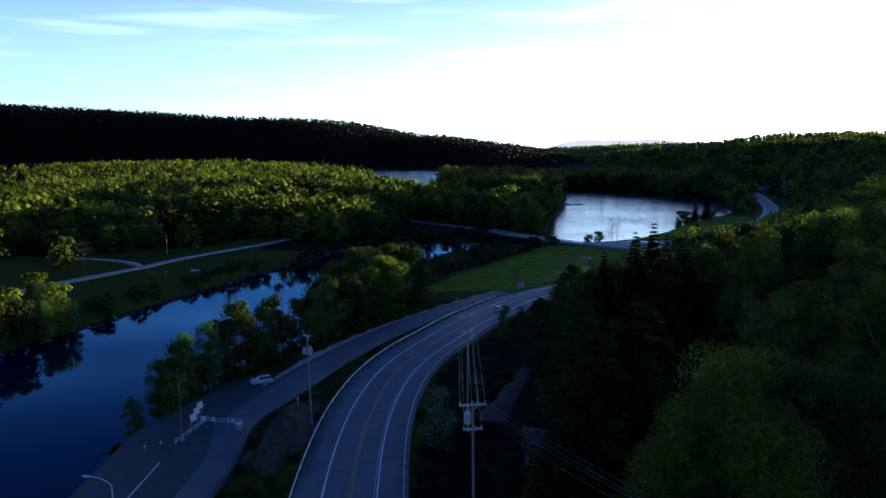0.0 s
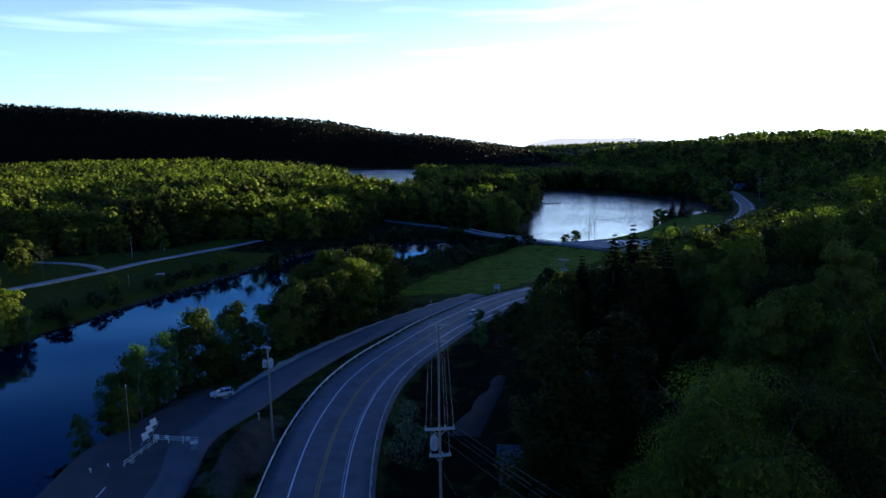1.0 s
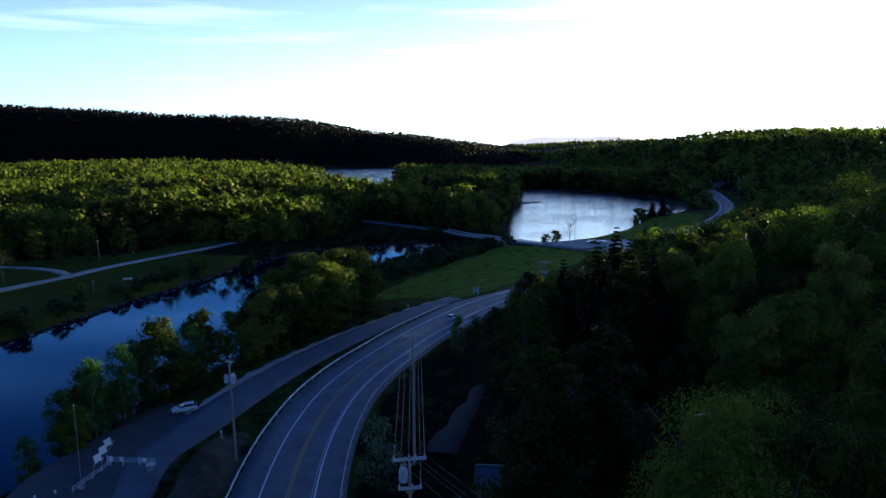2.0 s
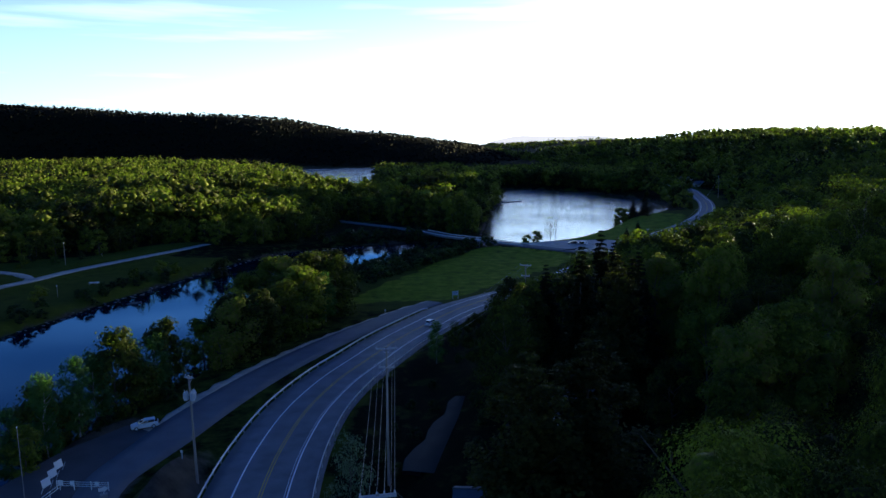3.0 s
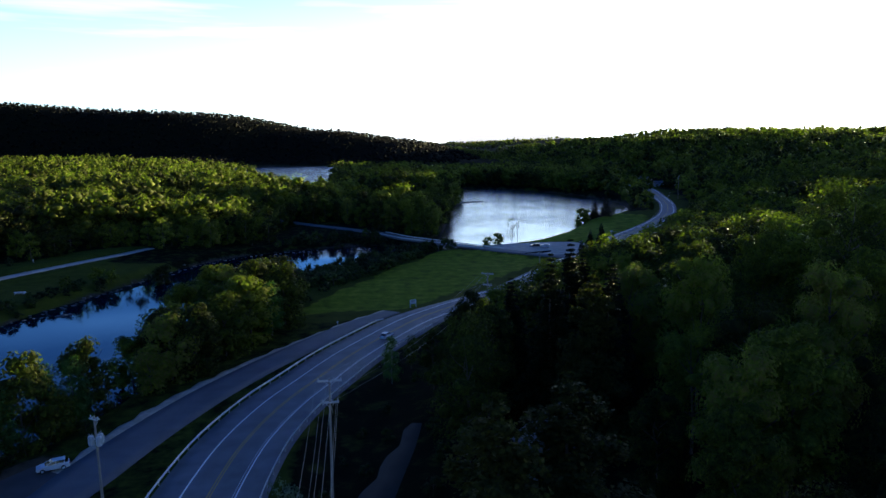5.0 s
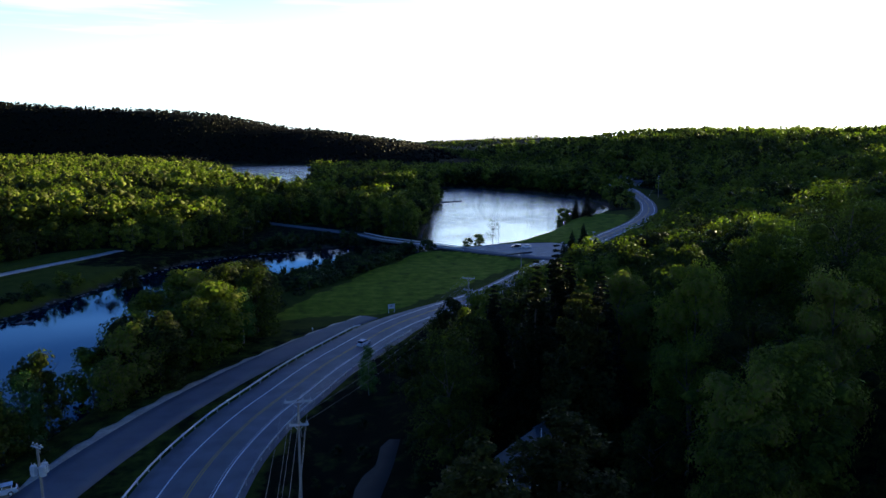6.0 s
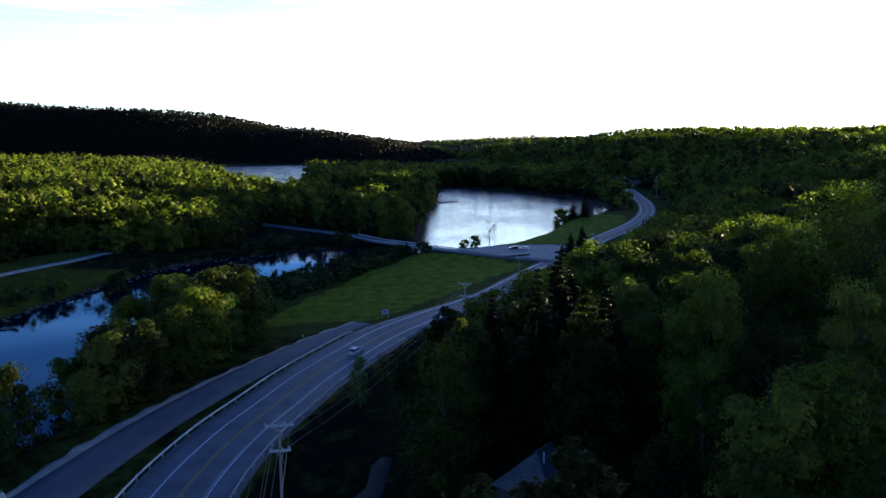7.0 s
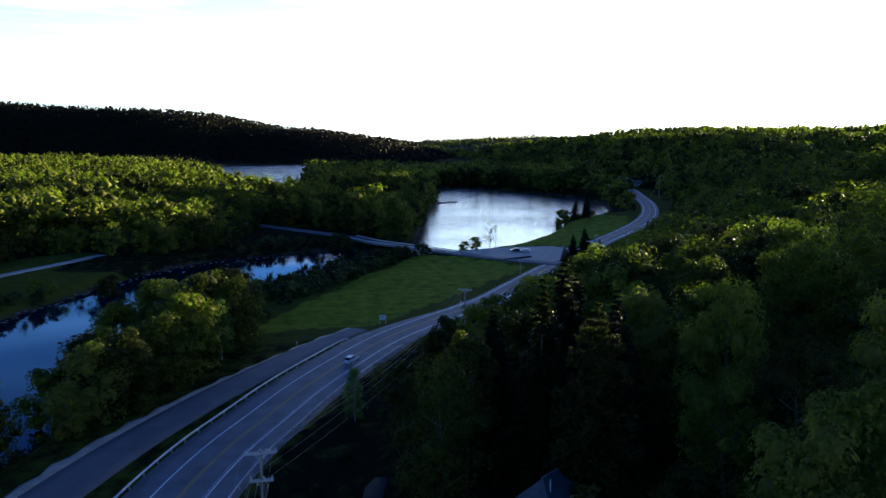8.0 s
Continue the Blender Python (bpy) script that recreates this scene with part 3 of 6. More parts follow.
def ribbon(name, line, left, right, top, thick, material, parent=None, across=4, crown=0.0, start=0.0, stop=1e9):
    """A slab that follows a line: left and right edges, top heights, closed underside."""
    seg = np.concatenate([[0], np.cumsum(np.linalg.norm(np.diff(line, axis=0), axis=1))])
    keep = (seg >= start) & (seg <= stop)
    p = line[keep]
    tan = np.gradient(p, axis=0)
    tan /= np.linalg.norm(tan, axis=1)[:, None]
    nor = np.column_stack([tan[:, 1], -tan[:, 0]])
    n = len(p)
    L = np.broadcast_to(left(p) if callable(left) else left, n)
    R = np.broadcast_to(right(p) if callable(right) else right, n)
    T = np.broadcast_to(top(p) if callable(top) else top, n)
    rows = []
    for k in range(across + 1):
        u = k / across
        off = L + (R - L) * u
        rows.append(np.column_stack([p + nor * off[:, None], T + crown * (1 - (2 * u - 1) ** 2)]))
    rows.append(np.column_stack([p + nor * R[:, None], T - thick]))
    rows.append(np.column_stack([p + nor * L[:, None], T - thick]))
    m = len(rows)
    co = np.stack(rows, 1).reshape(-1, 3)
    i = np.arange(n - 1)[:, None] * m
    k = np.arange(m)[None, :]
    k2 = (k + 1) % m
    f = np.stack([i + k, i + k2, i + m + k2, i + m + k], -1).reshape(-1, 4)[:, ::-1]
    me = raw_mesh(name, co, f)
    me.materials.append(material)
    ob = new(name, me)
    ob.parent = parent
    return ob


def slab(name, outline, top, thick, material, parent=None):
    bm = bmesh.new()
    vs = [bm.verts.new((x, y, top)) for x, y in outline]
    f = bm.faces.new(vs)
    if f.normal.z < 0:
        f.normal_flip()
    r = bmesh.ops.extrude_face_region(bm, geom=[f])
    bmesh.ops.translate(bm, vec=(0, 0, -thick), verts=[v for v in r["geom"] if isinstance(v, bmesh.types.BMVert)])
    bmesh.ops.recalc_face_normals(bm, faces=bm.faces)
    return part(name, bm, material, parent)


def main_z(p):
    return np.interp(p[:, 1], *ROAD_Z)


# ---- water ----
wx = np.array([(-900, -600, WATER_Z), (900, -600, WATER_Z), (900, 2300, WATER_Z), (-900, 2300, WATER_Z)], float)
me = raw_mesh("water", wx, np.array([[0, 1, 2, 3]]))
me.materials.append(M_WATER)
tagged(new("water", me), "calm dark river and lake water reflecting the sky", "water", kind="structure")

# ---- roads ----
road = ribbon("road", MAIN, lambda p: np.interp(p[:, 1], [0, 212, 236, 800], [-7.75, -7.75, -5.2, -5.2]), lambda p: np.interp(p[:, 1], [0, 205, 236, 800], [7.9, 7.9, 5.4, 5.4]),
              lambda p: main_z(p) - 0.05, 0.5, M_ASPHALT, across=8, crown=0.10)
tagged(road, "curving two-lane asphalt highway with wide shoulders", "road", kind="structure")


def road_line(name, off, width, material, label, start=0.0, stop=1e9):
    def lift(p):
        l, r = np.interp(p[:, 1], [0, 212, 236, 800], [-7.75, -7.75, -5.2, -5.2]), np.interp(p[:, 1], [0, 205, 236, 800], [7.9, 7.9, 5.4, 5.4])
        u = (off - l) / (r - l)
        return main_z(p) - 0.05 + 0.10 * (1 - (2 * u - 1) ** 2) + 0.012
    ob = ribbon(name, MAIN, off - width / 2, off + width / 2, lift, 0.008, material, road, across=1, start=start, stop=stop)
    ob["label"] = label


road_line("edge_line", -3.75, 0.25, M_WHITE, "white painted edge line")
road_line("edge_line", 3.65, 0.21, M_WHITE, "worn white painted edge line")
road_line("edge_line", 3.25, 0.06, M_WHITE, "thin worn white line")
road_line("center_line", -0.19, 0.17, M_YELLOW, "yellow painted centre line")
road_line("center_line", 0.19, 0.17, M_YELLOW, "yellow painted centre line")

side_road = ribbon("side_road", SIDE, lambda p: np.interp(p[:, 1], [0, 100, 130, 160, 200, 224], [0.1, 0.1, -4.0, -4.8, -4.6, -3.0]),
                   lambda p: np.interp(p[:, 1], [0, 100, 130, 160, 200, 224], [5.2, 5.0, 5.0, 3.4, 2.4, 2.0]), -0.015, 0.5, M_ASPHALT_OLD, across=4, crown=0.05)
tagged(side_road, "older asphalt side road beside the highway", "road", kind="structure")
verge = ribbon("gravel_verge", SIDE, lambda p: np.interp(p[:, 1], [0, 134, 140, 150, 165, 190, 224], [-5.0, -5.2, -6.0, -6.9, -6.9, -5.8, -3.8]) + 0.5 * np.sin(p[:, 1] * 0.9),
               lambda p: np.interp(p[:, 1], [0, 130, 160, 200, 224], [-4.5, -3.9, -4.7, -4.4, -2.9]), -0.09, 0.4, M_SAND, across=3)
tagged(verge, "pale sandy gravel verge along the side road", "verge", kind="structure")
tagged(ribbon("causeway_road", BRIDGE, -3.4, 3.4, lambda p: 0.22 + 0 * p[:, 0], 0.5, M_ASPHALT_OLD, across=3, crown=0.05),
       "narrow asphalt road crossing the causeway", "road", kind="structure")
tagged(ribbon("gravel_road", LEFT, -2.6, 2.6, lambda p: 0.86 + 0 * p[:, 0], 0.5, M_GRAVEL, across=3, crown=0.08), "pale gravel road beside a meadow", "road", kind="structure")
tagged(ribbon("gravel_track", DRIVE, -2.0, 2.0, lambda p: 0.82 + 0 * p[:, 0], 0.4, M_GRAVEL, across=2, crown=0.05), "pale gravel track leading into the trees", "road", kind="structure")
YARD_Z = [height(*p) for p in YARD]
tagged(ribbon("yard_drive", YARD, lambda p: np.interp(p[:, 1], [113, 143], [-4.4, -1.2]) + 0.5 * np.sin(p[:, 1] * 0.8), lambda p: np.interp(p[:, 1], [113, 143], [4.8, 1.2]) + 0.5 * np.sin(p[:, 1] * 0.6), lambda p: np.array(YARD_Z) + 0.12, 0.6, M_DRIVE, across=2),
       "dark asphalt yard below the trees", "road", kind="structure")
tagged(slab("parking_lot", LOT, 0.02, 0.5, M_GRAVEL), "pale gravel parking lot by the lake", "parking lot", kind="structure")
tagged(slab("boat_ramp_lot", RAMP, -0.06, 0.5, M_LOT), "dark asphalt lot beside the river", "parking lot", kind="structure")
tagged(slab("grass_island", [(68 + 6.2 * math.cos(a) + 1.6 * math.sin(a), 320.5 + 2.0 * math.sin(a) + 2.4 * math.cos(a)) for a in np.linspace(0, 6.0, 14)], 0.32, 0.5, M_GROUND),
       "low grass island in the lot entrance", "traffic island", kind="structure")
bay = part("bay_line", box((0.18, 13.5, 0.01), (0, 0, 0)), M_WHITE, bpy.data.objects["boat_ramp_lot"], "white painted bay line")
bay.matrix_world = pose(-49.0, 90, -0.052, 0, 0, 4)


# ---- trees ----
rng = np.random.default_rng(7)


def leaf_quads(centres, outward, size, r, spread=0.42):
    """Kite-shaped leaf sprays at the given places, facing roughly outward."""
    n = len(centres)
    nrm = outward + spread * r.normal(size=(n, 3)) + np.array([0, 0, 0.25])
    nrm /= np.linalg.norm(nrm, axis=1)[:, None] + 1e-9
    ref = r.normal(size=(n, 3))
    u = np.cross(nrm, ref)
    u /= np.linalg.norm(u, axis=1)[:, None] + 1e-9
    v = np.cross(nrm, u)
    s = (size * r.uniform(0.6, 1.35, n))[:, None]
    w = s * r.uniform(0.55, 0.95, (n, 1))
    bend = nrm * s * r.uniform(-0.25, 0.25, (n, 1))
    return np.stack([centres - u * s, centres - v * w + bend, centres + u * s * r.uniform(0.8, 1.1, (n, 1)), centres + v * w + bend], 1)


def lumps(r, n, height, radius, base, pointed=0.0):
    """Places and radii of the foliage lumps that make up a domed crown."""
    z = (r.permutation(n) + r.uniform(0.0, 1.0, n)) / n
    up, down = np.clip(z - 0.40, 0, 1) / 0.64, np.clip(0.40 - z, 0, 1) / 0.40
    prof = np.sqrt(np.clip(1 - up ** 2, 0.03, 1)) * (1 - 0.38 * down ** 2) * (1 - pointed * z)
    ang = np.arange(n) * 2.39996 + r.normal(size=n) * 0.5
    size = (radius * radius * max(height - base, 1.0) * 0.9 / n) ** (1 / 3)
    grain = min(size / radius, 0.8)
    rad = radius * prof * (1 - 0.32 * grain) * r.uniform(0.52, 1.06, n)
    c = np.column_stack([rad * np.cos(ang), rad * np.sin(ang), base + (height - base) * (0.04 + 0.92 * z + 0.03 * r.normal(size=n)) - 0.5 * grain * radius])
    lump = size * r.uniform(0.62, 1.28, n) * (0.8 + 0.2 * prof)
    c[:, 2] = np.minimum(c[:, 2], height - 0.85 * lump)
    return c, lump


_g = (1 + 5 ** 0.5) / 2
ICO_V = np.array([(-1, _g, 0), (1, _g, 0), (-1, -_g, 0), (1, -_g, 0), (0, -1, _g), (0, 1, _g), (0, -1, -_g), (0, 1, -_g), (_g, 0, -1), (_g, 0, 1), (-_g, 0, -1), (-_g, 0, 1)]) / math.hypot(1, _g)
ICO_F = np.array([(0, 11, 5), (0, 5, 1), (0, 1, 7), (0, 7, 10), (0, 10, 11), (1, 5, 9), (5, 11, 4), (11, 10, 2), (10, 7, 6), (7, 1, 8),
                  (3, 9, 4), (3, 4, 2), (3, 2, 6), (3, 6, 8), (3, 8, 9), (4, 9, 5), (2, 4, 11), (6, 2, 10), (8, 6, 7), (9, 8, 1)])


OCT_V = np.array([(1, 0, 0), (-1, 0, 0), (0, 1, 0), (0, -1, 0), (0, 0, 1), (0, 0, -1)], float) * 1.15
OCT_F = np.array([(0, 2, 4), (2, 1, 4), (1, 3, 4), (3, 0, 4), (2, 0, 5), (1, 2, 5), (3, 1, 5), (0, 3, 5)])


def crown_quads(r, height, radius, base, n_lumps, per, size, pointed=0.0, sparse=0.0, core=0.60, solid_v=ICO_V):
    """Leaf sprays over the lumps of a crown, and the dense inner foliage of each lump."""
    c, rad = lumps(r, n_lumps, height, radius, base, pointed)
    d = r.normal(size=(n_lumps, per, 3))
    d /= np.linalg.norm(d, axis=2)[:, :, None]
    d[:, :, 2] = np.where(d[:, :, 2] < -0.3, -d[:, :, 2], d[:, :, 2])
    shell = r.uniform(0.80, 1.14, (n_lumps, per, 1)) + (sparse * 0.25 * r.normal(size=(n_lumps, per, 1)))
    flat = np.array([1.0, 1.0, 0.82])
    q = c[:, None, :] + d * shell * rad[:, None, None] * flat
    q, d = q.reshape(-1, 3), d.reshape(-1, 3)
    if sparse:
        keep = r.uniform(size=len(q)) > sparse * 0.4
        q, d = q[keep], d[keep]
    leaves = leaf_quads(q, d, size, r, 0.27)
    solid = None
    if core:
        m = n_lumps if not sparse else int(n_lumps * (1 - sparse))
        v = solid_v[None] * r.uniform(0.68, 1.12, (m, len(solid_v), 1)) * flat * rad[:m, None, None] * core + c[:m, None, :]
        solid = v
    return leaves, solid


def plume_quads(r, height, radius, base, tiers, per_branch, size, droop, flat, taper=1.0, ragged=0.25):
    """Needle sprays along whorls of boughs, for conifers."""
    out = []
    for k in range(tiers):
        u = k / (tiers - 1)
        z = base + (height - base) * u
        reach = radius * ((1 - u) ** taper * 0.97 + 0.03)
        for a in r.uniform(0, 2 * np.pi, max(3, int(7 * (1 - 0.5 * u)))):
            L = reach * r.uniform(1 - 1.6 * ragged, 1 + 0.6 * ragged)
            t = r.uniform(0.12, 1.0, per_branch)
            wid = L * 0.22 * (1.15 - t) + 0.1
            p = np.column_stack([t * L, r.normal(size=per_branch) * wid, -droop * L * t ** 1.5 + r.normal(size=per_branch) * flat * L * 0.10])
            ca, sa = math.cos(a), math.sin(a)
            p = np.column_stack([p[:, 0] * ca - p[:, 1] * sa, p[:, 0] * sa + p[:, 1] * ca, p[:, 2] + z])
            o = np.tile([ca * 0.3, sa * 0.3, 0.8], (per_branch, 1))
            out.append(leaf_quads(p, o, size * (0.65 + 0.5 * (1 - u)), r, 0.5))
    return np.concatenate(out)


def quads_mesh(name, q, material):
    q, solid = q if isinstance(q, tuple) else (q, None)
    co, f4, f3 = q.reshape(-1, 3), np.arange(4 * len(q)).reshape(-1, 4), None
    if solid is not None:
        k = solid.shape[1]
        f3 = ((ICO_F if k == 12 else OCT_F)[None] + k * np.arange(len(solid))[:, None, None]).reshape(-1, 3) + len(co)
        co = np.vstack([co, solid.reshape(-1, 3)])
    me = raw_mesh(name, co, f4, f3)
    me.materials.append(material)
    return me


def trunk_bm(r, height, base, radius, girth, limbs, lean=0.03):
    """A tapered trunk, slightly bent, with limbs that reach into the crown."""
    bm = bmesh.new()
    pts = [Vector((0, 0, -0.6))]
    for k in range(1, 5):
        pts.append(Vector((r.normal() * lean * height * k / 4, r.normal() * lean * height * k / 4, height * 0.86 * k / 4)))
    for k in range(4):
        add_tube(bm, pts[k], pts[k + 1], girth * (1 - 0.22 * k), girth * (1 - 0.22 * (k + 1)), 7, False)
    for _ in range(limbs):
        u = r.uniform(0.3, 0.8)
        s = pts[0].lerp(pts[4], u)
        s = Vector((s.x * 0.6, s.y * 0.6, s.z))
        a = r.uniform(0, 2 * math.pi)
        L = radius * r.uniform(0.5, 0.85)
        mid = s + Vector((math.cos(a) * L * 0.5, math.sin(a) * L * 0.5, L * 0.35))
        e = mid + Vector((math.cos(a + 0.3) * L * 0.5, math.sin(a + 0.3) * L * 0.5, L * 0.45))
        add_tube(bm, s, mid, girth * 0.36, girth * 0.22, 5, False)
        add_tube(bm, mid, e, girth * 0.22, girth * 0.07, 5, False)
    return bm


def make_tree(name, label, category, seed, quads, crown_mat, bark, trunk_args, m, group=""):
    t = thing(name, m, label, category, group)
    r = np.random.default_rng(seed)
    part("trunk", trunk_bm(r, *trunk_args), bark, t)
    c = new("crown", quads_mesh("crown", quads, crown_mat))
    c.parent = t
    return t


class Grove:
    """Builds each kind of tree once, then copies it."""
    kinds = {}

    @classmethod
    def place(cls, kind, x, y, tall, turn=None, wide=1.0, z=None):
        maker, unit = MAKERS[kind]
        turn = rng.uniform(0, 360) if turn is None else turn
        z = height(x, y) if z is None else z
        s = tall / unit
        m = pose(x, y, z - 0.1, 0, 0, turn) @ Matrix.Diagonal((s * wide, s * wide, s, 1))
        if kind in cls.kinds:
            return copy_thing(cls.kinds[kind], m)
        cls.kinds[kind] = maker(m)
        return cls.kinds[kind]


def seeded(k):
    return np.random.default_rng(k)


BROAD = "spring-green broadleaf tree with a lumpy full crown"
MAKERS = {
    # near trees, fine foliage
    "broad_a": (lambda m: make_tree("broadleaf_tree", BROAD, "tree", 11, crown_quads(seeded(1), 20, 6.6, 4.0, 44, 280, 0.185), M_LEAF, M_BARK, (20, 4, 6.6, 0.34, 9), m, "hillside trees"), 20.0),
    "broad_b": (lambda m: make_tree("broadleaf_tree", BROAD, "tree", 12, crown_quads(seeded(2), 20, 5.6, 3.0, 42, 280, 0.185, 0.08), M_LEAF, M_BARK, (20, 4, 5.6, 0.32, 9), m, "hillside trees"), 20.0),
    "broad_c": (lambda m: make_tree("broadleaf_tree", "broadleaf tree with a loose thin spring crown", "tree", 13, crown_quads(seeded(3), 20, 6.0, 4.0, 40, 300, 0.14, 0.05, 0.6), M_LEAF, M_BARK,
                                    (20, 4, 6.0, 0.30, 14), m, "hillside trees"), 20.0),
    "big_a": (lambda m: make_tree("broadleaf_tree", "large spring-green broadleaf tree with a full billowing crown", "tree", 14, crown_quads(seeded(21), 20, 6.4, 4.0, 52, 820, 0.090), M_LEAF, M_BARK, (20, 4, 6.6, 0.34, 12), m, "hillside trees"), 20.0),
    "big_b": (lambda m: make_tree("broadleaf_tree", "large spring-green broadleaf tree with a full billowing crown", "tree", 15, crown_quads(seeded(22), 20, 5.6, 3.0, 48, 820, 0.090, 0.05), M_LEAF, M_BARK, (20, 4, 5.6, 0.32, 12), m, "hillside trees"), 20.0),
    # trees on the river bank
    "bank_a": (lambda m: make_tree("bank_tree", "pale green young tree standing on the river bank", "tree", 21, crown_quads(seeded(4), 13, 3.2, 1.4, 30, 130, 0.20, 0.2, 0.5), M_BIRCH_LEAF, M_BIRCH,
                                   (13, 2, 2.9, 0.16, 10), m, "river bank trees"), 13.0),
    "bank_b": (lambda m: make_tree("bank_tree", "bushy green tree standing on the river bank", "tree", 22, crown_quads(seeded(5), 13, 4.4, 0.3, 34, 100, 0.27, 0.12, 0.25), M_LEAF, M_BARK,
                                   (13, 2, 4.6, 0.2, 9), m, "river bank trees"), 13.0),
    "bank_far": (lambda m: make_tree("bank_tree", "rounded green tree standing near the water", "tree", 23, crown_quads(seeded(15), 13, 4.4, 0.6, 28, 36, 0.44, 0.1, 0.1), M_LEAF, M_BARK,
                                     (13, 2, 4.4, 0.2, 7), m, "shore trees"), 13.0),
    # farther woods
    "mid_a": (lambda m: make_tree("broadleaf_tree", "broadleaf tree at the edge of the woods", "tree", 31, crown_quads(seeded(6), 20, 7.4, 2.0, 28, 34, 0.55), M_LEAF, M_BARK, (20, 3, 5.6, 0.3, 5), m, "woodland trees"), 20.0),
    "mid_b": (lambda m: make_tree("broadleaf_tree", "broadleaf tree at the edge of the woods", "tree", 32, crown_quads(seeded(7), 20, 6.4, 1.0, 26, 34, 0.55, 0.08), M_LEAF, M_BARK, (20, 3, 4.8, 0.28, 5), m, "woodland trees"), 20.0),
    "mid_c": (lambda m: make_tree("broadleaf_tree", "thinly leaved tree at the edge of the woods", "tree", 33, crown_quads(seeded(8), 20, 6.6, 1.5, 26, 34, 0.48, 0.1, 0.4), M_LEAF, M_BARK, (20, 3, 5.0, 0.28, 8), m, "woodland trees"), 20.0),
    # conifers
    "spruce": (lambda m: make_tree("spruce_tree", "dark narrow spruce with drooping boughs", "tree", 41, plume_quads(seeded(9), 22, 5.0, 1.0, 34, 110, 0.20, 0.30, 1.0, 0.95, 0.15), M_NEEDLE, M_BARK, (22, 2, 2, 0.3, 0, 0.004), m, "spruces"), 22.0),
    "pine": (lambda m: make_tree("pine_tree", "broad white pine with layered plumes of needles", "tree", 42, plume_quads(seeded(10), 24, 7.4, 3.0, 24, 260, 0.23, -0.10, 0.9, 0.75, 0.34), M_PINE, M_BARK,
                                 (24, 4, 2.6, 0.42, 10, 0.006), m, "pines"), 24.0),
    # shrubs
    "shrub": (lambda m: make_tree("shrub", "dark leafy shrub with dense low twigs", "shrub", 51, crown_quads(seeded(11), 4, 2.2, -0.3, 9, 28, 0.24), M_SHRUB, M_BARK, (4, 0, 2, 0.08, 6, 0.05), m, "shrubs"), 4.0),
    "shrub_green": (lambda m: make_tree("shrub", "rounded fresh green shrub on the bank", "shrub", 52, crown_quads(seeded(12), 5, 2.3, -0.2, 16, 44, 0.22), M_LEAF, M_BARK, (5, 0, 2, 0.09, 6, 0.05), m, "shrubs"), 5.0),
    "blossom": (lambda m: make_tree("flowering_shrub", "grey-white flowering shrub beside the highway", "shrub", 53, crown_quads(seeded(13), 6, 2.8, 0.2, 22, 90, 0.12, 0.0, 0.4, 0), M_BLOSSOM, M_BARK, (6, 0, 2.6, 0.1, 8, 0.05), m), 6.0),
    "bare": (lambda m: make_tree("bare_tree", "thin tree with few leaves and bare twigs", "tree", 54, crown_quads(seeded(14), 9, 3.2, 2.0, 26, 40, 0.12, 0.0, 0.95, 0), M_SHRUB, M_BARK, (9, 2, 3.4, 0.14, 22, 0.02), m, "shore trees"), 9.0),
}
put = Grove.place

# east slope close to the camera
for kind, x, y, top, wide in (("big_a", 20.8, 59.5, 30.3, 0.78), ("big_b", 29.0, 67.2, 27.0, 0.86), ("big_a", 36.0, 62.5, 27.0, 0.78), ("big_b", 26.5, 54, 27, 0.9), ("big_a", 18, 50, 22, 1.0),
                              ("big_b", 41, 75, 20.0, 1.0), ("broad_a", 39.6, 97.5, 26.4, 0.8), ("broad_b", 45.2, 98.5, 28.6, 0.95), ("broad_b", 36.5, 92, 21.5, 0.9), ("broad_a", 51, 90, 24.5, 0.9),
                              ("broad_c", 47.5, 110, 28.2, 1.0), ("broad_c", 41, 112, 24.5, 0.9), ("broad_a", 47, 123.5, 31.2, 0.82), ("broad_b", 42, 136.5, 27.0, 0.85), ("broad_b", 53, 131, 28.0, 0.9),
                              ("broad_a", 56.5, 109.5, 32.2, 0.85), ("broad_a", 64, 138, 33.2, 0.9), ("broad_c", 74, 133, 40.5, 0.95), ("broad_c", 70, 124, 35, 0.9), ("broad_b", 66, 116, 32, 0.85),
                              ("broad_a", 58, 150, 29, 0.95), ("broad_b", 47, 152, 25, 0.95), ("broad_c", 14.5, 123, 23.5, 0.9), ("broad_b", 19, 135, 22.5, 0.8), ("broad_b", 18.5, 150, 20.8, 0.8),
                              ("broad_b", 12, 158, 12, 0.9), ("broad_c", 26, 172, 13, 1.0), ("broad_a", 72, 104, 26, 0.9), ("broad_c", 62, 96, 26, 0.9), ("broad_b", 33, 103, 19, 0.9), ("broad_a", 78, 119, 33, 0.9), ("broad_b", 84, 133, 37, 0.95), ("broad_c", 60, 102, 27.5, 0.9)):
    put(kind, x, y, top - height(x, y), wide=wide)
for x, y, tall, wide in ((11.5, 80.7, 26.5, 1.15), (18, 85, 23, 1.15), (30, 118, 22, 0.8), (7, 74, 15, 0.9)):
    put("pine", x, y, tall, wide=wide)
for x, y, tall in ((27, 128.5, 30.5 - height(27, 128.5)), (33, 140, 27.0 - height(33, 140)), (33, 121, 25.5 - height(33, 121)), (38, 150, 24.0 - height(38, 150)), (23, 138, 22.0 - height(23, 138)), (82, 265, 12.5), (37, 131, 25.0 - height(37, 131)), (88, 312, 9), (94, 316, 11), (76, 283, 9), (133, 452, 11), (140, 452, 13), (100, 300, 7)):
    put("spruce", x, y, tall, wide=1.15 if tall > 12 else 1.5)
put("bank_a", 4.2, 167, 10.0, wide=0.75)
